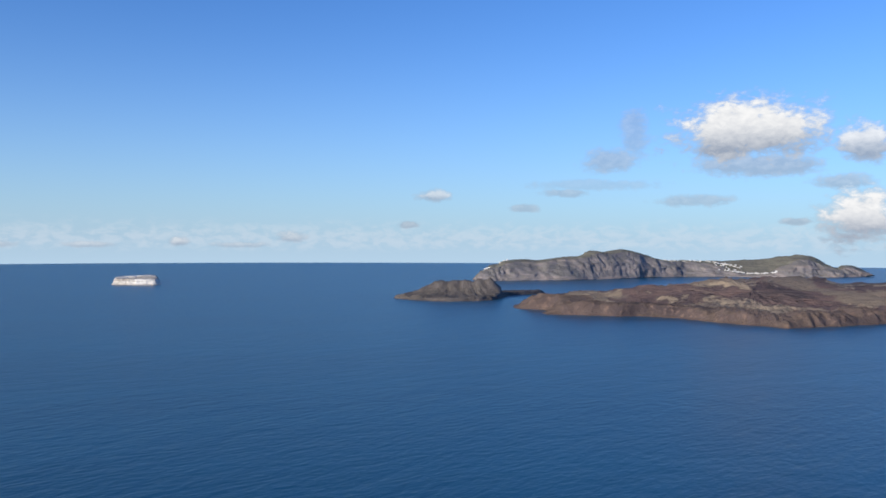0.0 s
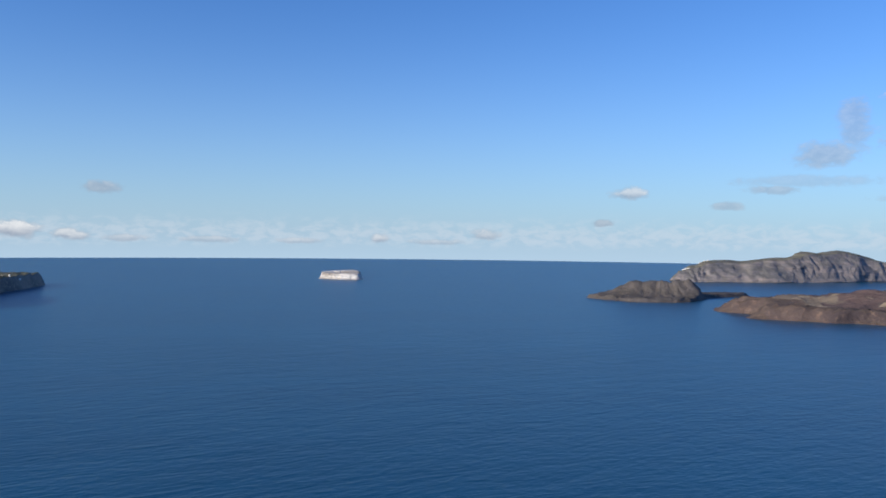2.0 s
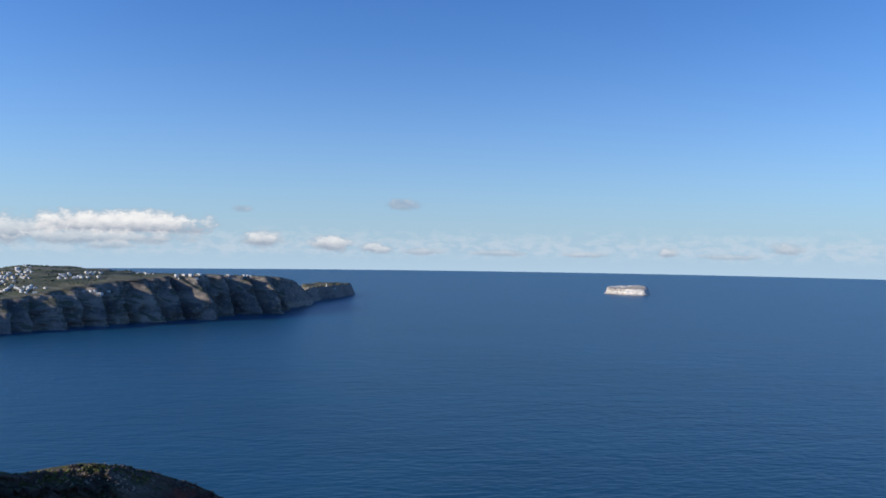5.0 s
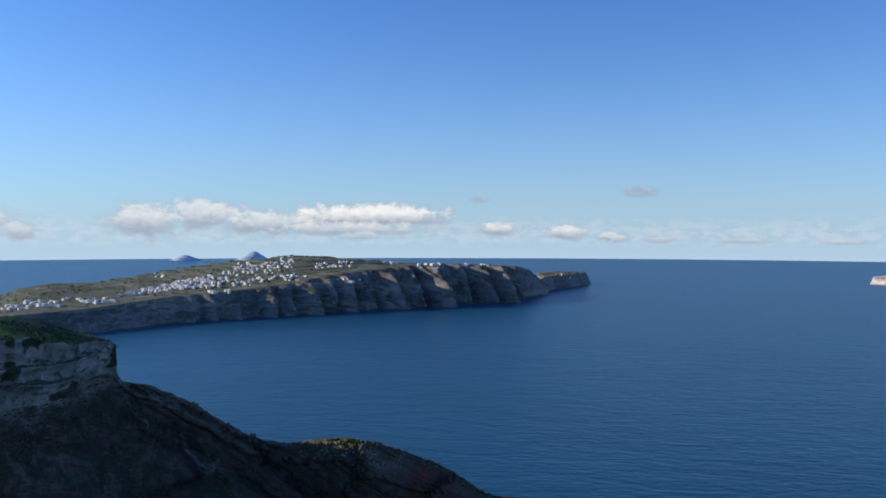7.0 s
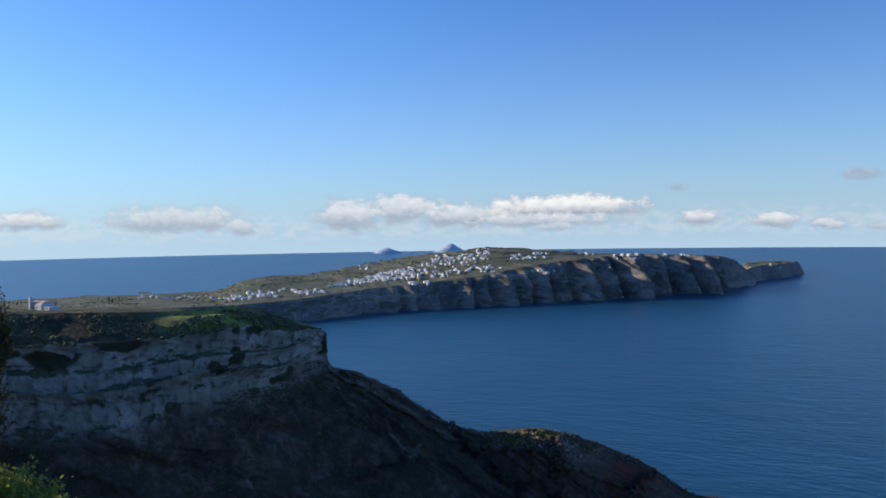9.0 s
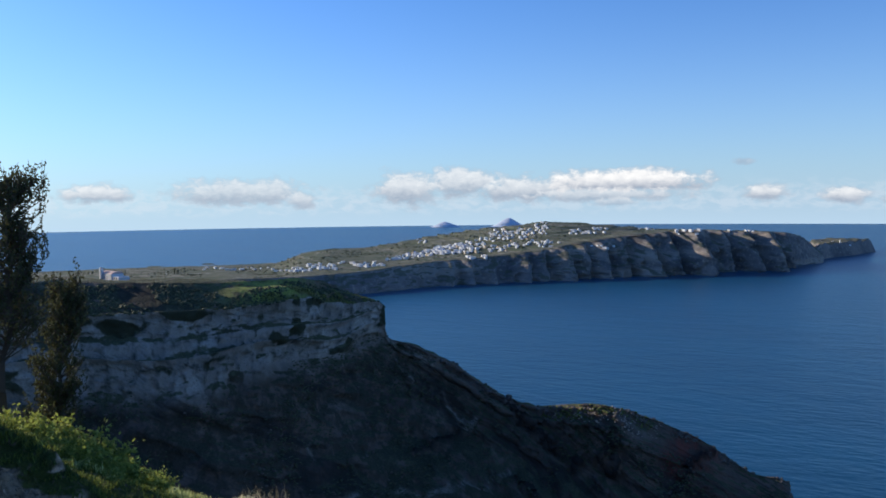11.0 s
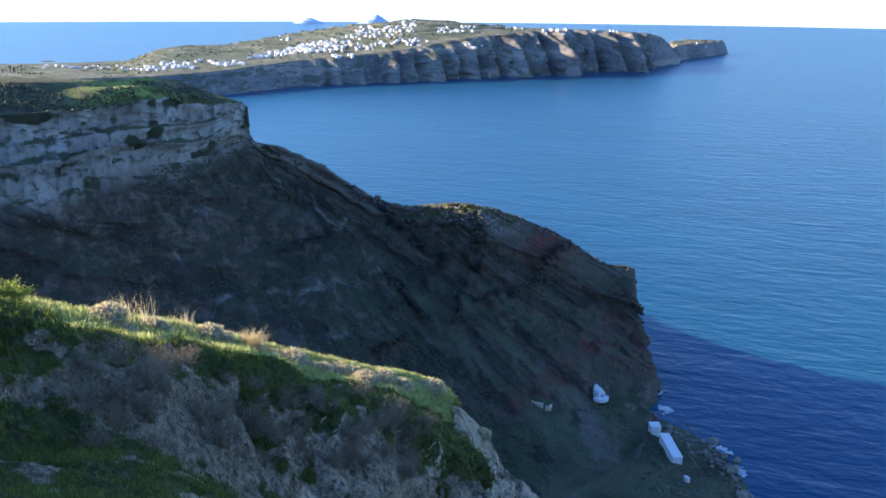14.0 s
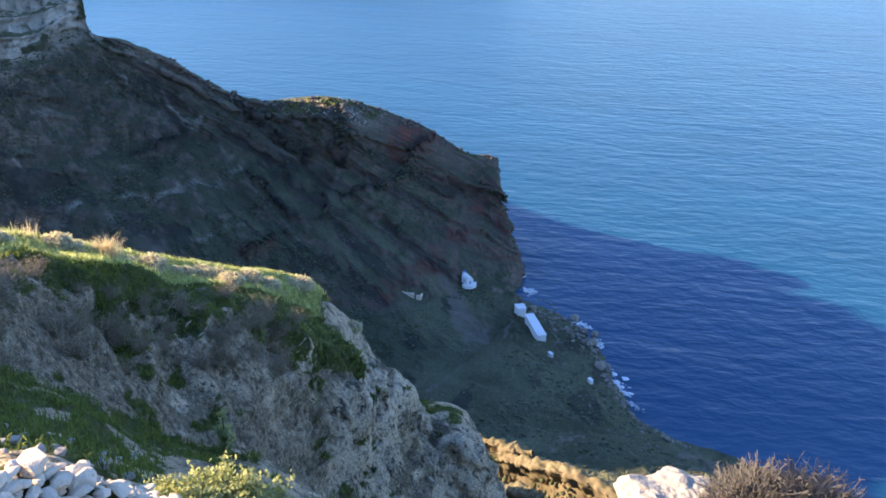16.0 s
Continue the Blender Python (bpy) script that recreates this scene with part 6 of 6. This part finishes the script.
# rubble along the rim, the pale boulder and the dead bush beside it
RUBBLE_MESHES = [make_rock("rubble_stone", 60 + i, RUBBLE, (1, RNG.uniform(0.6, 0.95), RNG.uniform(0.3, 0.5)), 3, 0.22, 15) for i in range(9)]
GREY_STONE = stone_material("grey_tuff_stone", (0.26, 0.225, 0.185), (0.42, 0.37, 0.315), (0.15, 0.12, 0.09))
GREY_MESHES = [make_rock("loose_stone", 80 + i, GREY_STONE, (1, RNG.uniform(0.6, 0.95), RNG.uniform(0.3, 0.5)), 3, 0.22, 15) for i in range(4)]
small = []
for i in range(760):
    a = RNG.uniform(62, 90)
    d = RNG.uniform(2.95, 3.62 + float(np.interp(a, (62, 72, 80), (0.4, 0.32, 0.0)))) + RNG.gauss(0, 0.04)
    p = drop(a, d, ground)
    s = RNG.choice((0.05, 0.06, 0.07, 0.09, 0.1, 0.11, 0.13)) if i % 9 else RNG.uniform(0.14, 0.19)
    m = Matrix.Translation(p + Vector((0, 0, 0.15 * s + RNG.uniform(0, 0.025)))) @ Euler((RNG.uniform(-0.25, 0.25), RNG.uniform(-0.25, 0.25), RNG.uniform(0, 6.3))).to_matrix().to_4x4() @ Matrix.Scale(s, 4)
    mesh = RNG.choice(RUBBLE_MESHES)
    if s < 0.085 or i > 420:
        small.append((mesh, m))
        continue
    st = new("rubble_stone", mesh)
    st.matrix_world = m
    tagged(st, "pale broken tuff stone lying on the rim", "stone", "rubble along the rim")
verts, faces = [], []
for mesh, m in small:
    faces += [tuple(k + len(verts) for k in f.vertices) for f in mesh.polygons]
    verts += [m @ v.co for v in mesh.vertices]
tagged(pydata("small_rubble", verts, faces, RUBBLE), "small pale stone chips strewn along the rim", "rubble", kind="stuff")
big = new("boulder", make_rock("boulder", 99, PALE_BOULDER, (1.0, 0.8, 0.62), 5, 0.9))
p = drop(30.0, 4.15, ground)
big.matrix_world = Matrix.Translation(p + Vector((0, 0, 0.2))) @ Matrix.Rotation(0.5, 4, "Z") @ Matrix.Scale(0.7, 4)
tagged(big, "large pale sunlit boulder at the rim of the path", "boulder")


def make_brush(r, h, seed):
    """A dense domed thicket of thin forking twigs."""
    rng = random.Random(seed)
    base = new("dead_bush")
    verts, faces, fine, fine_faces = [], [], [], []
    for _ in range(60):
        a, q = rng.uniform(0, 6.283), rng.uniform(0.0, 0.8)
        twig(verts, faces, Vector((0, 0, -0.05)), Vector((math.cos(a) * r * q, math.sin(a) * r * q, h * 0.6 * (1 - 0.5 * q))), 0.011, 0.004)
    for _ in range(4200):
        n = Vector((rng.gauss(0, 1), rng.gauss(0, 1), abs(rng.gauss(0, 0.9)))).normalized()
        k = (0.85 + 0.3 * noise.noise(n * 2.5 + Vector((seed, 0, 0)))) * rng.uniform(0.45, 0.95)
        p = Vector((n.x * r * k, n.y * r * k, n.z * h * k))
        out = (n + Vector((rng.gauss(0, 0.5), rng.gauss(0, 0.5), rng.gauss(0.35, 0.4)))).normalized()
        q = p + out * r * rng.uniform(0.14, 0.3)
        twig(fine, fine_faces, p, q, 0.0024, 0.001)
        for _ in range(2):
            m = p.lerp(q, rng.uniform(0.3, 0.9))
            twig(fine, fine_faces, m, m + (out + Vector((rng.gauss(0, 0.8), rng.gauss(0, 0.8), rng.gauss(0, 0.6)))).normalized() * r * 0.09, 0.002, 0.001)
    pydata("branches", verts, faces, BARK, base)
    pydata("twig_cover", fine, fine_faces, DEAD_TWIG, base)
    return tagged(base, "dense rounded grey-brown leafless bush at the rim", "bush", "dead bushes at the rim")


DEAD_TWIG = leafy("grey_bush_twigs", (0.075, 0.064, 0.055), (0.175, 0.152, 0.13), 0.15)
for i, (az, d, r, h) in enumerate(((24.6, 4.05, 0.30, 0.48), (21.4, 4.05, 0.38, 0.58), (18.0, 4.1, 0.30, 0.46))):
    stand(make_brush(r, h, 71 + i), az, d)


def make_ruin():
    """Low broken walls of a roofless hut."""
    base = new("ruined_wall")
    for k, (x0, x1, y0, y1, h) in enumerate(((-4, 1.5, -0.25, 0.25, 1.5), (2.3, 4.2, -0.25, 0.25, 1.0), (-4, -3.5, 0.26, 3.4, 1.2), (3.7, 4.2, 0.26, 2.6, 0.8))):
        bm = bmesh.new()
        block(bm, x0, x1, y0, y1, -1.0, h, 0.0)
        bmesh.ops.subdivide_edges(bm, edges=bm.edges[:], cuts=5, use_grid_fill=True)
        for v in bm.verts:
            n = noise.noise(v.co * 1.3 + Vector((k * 7.0, 0, 0)))
            v.co += Vector((0.1 * n, 0.1 * noise.noise(v.co * 2), (0.5 * n if v.co.z > 0.3 else 0)))
        part("wall_piece", bm, RUBBLE, base)
    return tagged(base, "pale broken walls of a roofless stone hut", "ruin")


ruin = make_ruin()
p = drop(50.8, 246, headland, beach_slope)
ruin.matrix_world = Matrix.Translation(p) @ Matrix.Rotation(radians(35), 4, "Z") @ Matrix.Scale(0.9, 4)

# loose pale stones in the grass
for i in range(48):
    a, d = RNG.uniform(64, 90), RNG.triangular(4.0, 6.6, 4.4)
    p = drop(a, d, ground)
    st = new("loose_stone", RNG.choice(GREY_MESHES))
    s = RNG.uniform(0.05, 0.15)
    st.matrix_world = Matrix.Translation(p + Vector((0, 0, 0.2 * s))) @ Matrix.Rotation(RNG.uniform(0, 6.3), 4, "Z") @ Matrix.Scale(s, 4)
    tagged(st, "grey tuff stone lying in the grass", "stone", "loose stones in the grass")


# ---------------------------------------------------------------- growth and rocks on the headland and the far land
def clumps(name, places, sizes, material, seed, flat=0.6, sub=1):
    """Many small lumpy mounds as one mesh."""
    bm = bmesh.new()
    bmesh.ops.create_icosphere(bm, subdivisions=sub, radius=0.5)
    ball = np.array([v.co[:] for v in bm.verts])
    tris = np.array([[v.index for v in f.verts] for f in bm.faces])
    bm.free()
    r = np.random.RandomState(seed)
    count = len(places)
    swell = 1 + r.uniform(-0.35, 0.35, (count, len(ball), 1))
    turn = r.uniform(0, 6.283, count)
    shape = np.column_stack([r.uniform(0.7, 1.5, count), r.uniform(0.7, 1.2, count), flat * r.uniform(0.7, 1.3, count)])
    co = ball[None] * swell * shape[:, None] * sizes[:, None, None]
    x = co[..., 0] * np.cos(turn)[:, None] - co[..., 1] * np.sin(turn)[:, None]
    y = co[..., 0] * np.sin(turn)[:, None] + co[..., 1] * np.cos(turn)[:, None]
    co = np.stack([x, y, co[..., 2]], -1) + places[:, None]
    ids = tris[None] + (np.arange(count) * len(ball))[:, None, None]
    me = bpy.data.meshes.new(name)
    me.vertices.add(count * len(ball))
    me.vertices.foreach_set("co", co.reshape(-1).astype(np.float32))
    me.loops.add(ids.size)
    me.loops.foreach_set("vertex_index", ids.reshape(-1).astype(np.int32))
    me.polygons.add(count * len(tris))
    me.polygons.foreach_set("loop_start", np.arange(0, ids.size, 3, dtype=np.int32))
    me.update(calc_edges=True)
    me.materials.append(material)
    return new(name, me)


def pick(grid, allowed, count, seed, patch, cut):
    """Places on a grid, even by area, gathered in patches."""
    g = grid[allowed]
    cell = np.linalg.norm(np.cross(np.gradient(grid, axis=0), np.gradient(grid, axis=1)), axis=2)[allowed]
    w = cell * (fbm(g, patch, 4) > cut)
    r = np.random.RandomState(seed)
    at = r.choice(len(g), count, p=w / w.sum())
    return g[at] + r.normal(0, 0.25, (count, 3)) * (1, 1, 0.3), r


SCRUB = leafy("dark_scrub", (0.04, 0.05, 0.026), (0.12, 0.125, 0.065), 0.1)
# lighter copy of SCRUB, with the sun on the bushes put into its colour
SUNLIT_SCRUB = leafy("sunlit_scrub", (0.07, 0.085, 0.025), (0.20, 0.21, 0.065), 0.15)
OUTCROP = stone_material("weathered_outcrop", (0.10, 0.082, 0.068), (0.20, 0.165, 0.135), (0.06, 0.048, 0.042))
hg, hb, hu = HEADLAND_GRID[0]
places, r = pick(hg, (hb > 1.95) & (hb < 4.7) & (hu > 2), 12000, 1, 26, 0.0)
tagged(clumps("scrub", places, r.uniform(0.35, 1.2, len(places)) ** 1.2, SCRUB, 1, 0.5), "dark low scrub on the headland's slope", "scrub", kind="stuff")
places, r = pick(hg, (hb > 1.95) & (hb < 4.7) & (hu > 2), 1600, 2, 30, 0.1)
tagged(clumps("rock_debris", places, r.uniform(0.3, 1.1, len(places)), OUTCROP, 2, 0.7), "grey-brown rocks strewn over the slope", "rocks", kind="stuff")
places, r = pick(hg, (hb > 0.1) & (hb < 1.02) & (hu > 2) & (hu < 7), 3200, 3, 14, -0.1)
tagged(clumps("scrub", places, r.uniform(0.4, 1.2, len(places)), SCRUB, 3, 0.8), "dark scrub on the edge of the plateau", "scrub", kind="stuff")
places, r = pick(hg, (hb > 0.3) & (hb < 1.0) & (hu > 3.7) & (hu < 6), 2600, 4, 12, -0.02)
tagged(clumps("scrub", places, r.uniform(0.35, 1.1, len(places)), SUNLIT_SCRUB, 4, 0.6), "sunlit green scrub on the edge of the plateau", "scrub", kind="stuff")
places, r = pick(hg, (hb > 0.2) & (hb < 1.5) & (hu > 10.6) & (hu < 12.8), 900, 5, 8, -0.1)
tagged(clumps("scrub", places, r.uniform(0.5, 1.3, len(places)), SUNLIT_SCRUB, 5, 0.7), "olive scrub on the sunlit knob", "scrub", kind="stuff")
places, r = pick(hg, (hb > 0.8) & (hb < 1.35) & (hu > 7.8) & (hu < 17), 900, 14, 10, -0.05)
tagged(clumps("rim_rocks", places, r.uniform(0.5, 1.8, len(places)), OUTCROP, 14, 0.8), "dark broken rocks along the rim of the headland", "rocks", kind="stuff")
places, r = pick(hg, (hb > 1.0) & (hb < 1.9) & (hu > 10.9) & (hu < 13), 260, 15, 6, 0.0)
tagged(clumps("knob_rubble", places, r.uniform(0.3, 0.8, len(places)), PALE_BOULDER, 15, 0.7), "pale rubble on the sunlit knob", "rocks", kind="stuff")
bg, bb, bu = HEADLAND_GRID[1]
places, r = pick(bg, (bb > 1.0) & (bb < 2.9), 3500, 6, 18, 0.05)
tagged(clumps("scrub", places, r.uniform(0.4, 1.4, len(places)), SCRUB, 6, 0.5), "dark low scrub above the beach", "scrub", kind="stuff")
places, r = pick(bg, (bb > 1.2) & (bb < 2.95), 900, 7, 24, 0.12)
tagged(clumps("rock_debris", places, r.uniform(0.3, 1.0, len(places)), OUTCROP, 7, 0.7), "brown rocks strewn above the beach", "rocks", kind="stuff")
LAVA_BLOCK = stone_material("lava_blocks", (0.07, 0.05, 0.047), (0.22, 0.14, 0.105), (0.05, 0.04, 0.04))
kg = ISLET_GRIDS[3]
places, r = pick(kg, (kg[..., 2] > 2) & (np.hypot(kg[..., 0], kg[..., 1]) < 2300), 2600, 8, 120, 0.05)
tagged(clumps("lava_blocks", places, r.uniform(1.0, 3.6, len(places)), LAVA_BLOCK, 8, 0.6), "rough rust-brown lava blocks on the island", "rocks", kind="stuff")
ag, ab, au = FAR_GRID[0]
places, r = pick(ag, (ab > 3.1) & (ab < 5.2) & (au > 1), 2600, 9, 70, 0.0)
tagged(clumps("scrub", places, r.uniform(2.0, 6.5, len(places)), SCRUB, 9, 0.5), "dark bushes along the field terraces", "scrub", kind="stuff")
# dark clumps added in place of the shade under the ledges
places = []
rl = random.Random(12)
for top, wide in LEDGE_TOPS:
    for _ in range(170):
        at = Vector(spline(top, np.array([rl.uniform(0, 3)]))[0]) + Vector((0.28, -0.72, -0.63)) * wide
        places.append(at + Vector((0.1, 0.15, -1.0)) * rl.uniform(0.9, 5.0) + Vector((0, 0.1, 0.1)) + Vector((rl.gauss(0, 0.15), rl.gauss(0, 0.15), 0)))
places = np.array(places)
tagged(clumps("scrub", places, np.random.RandomState(3).uniform(0.1, 0.26, len(places)), SCRUB, 10, 0.8, 2), "dark bushes added to stand in for the shade below the earth ledges", "scrub", kind="stuff")
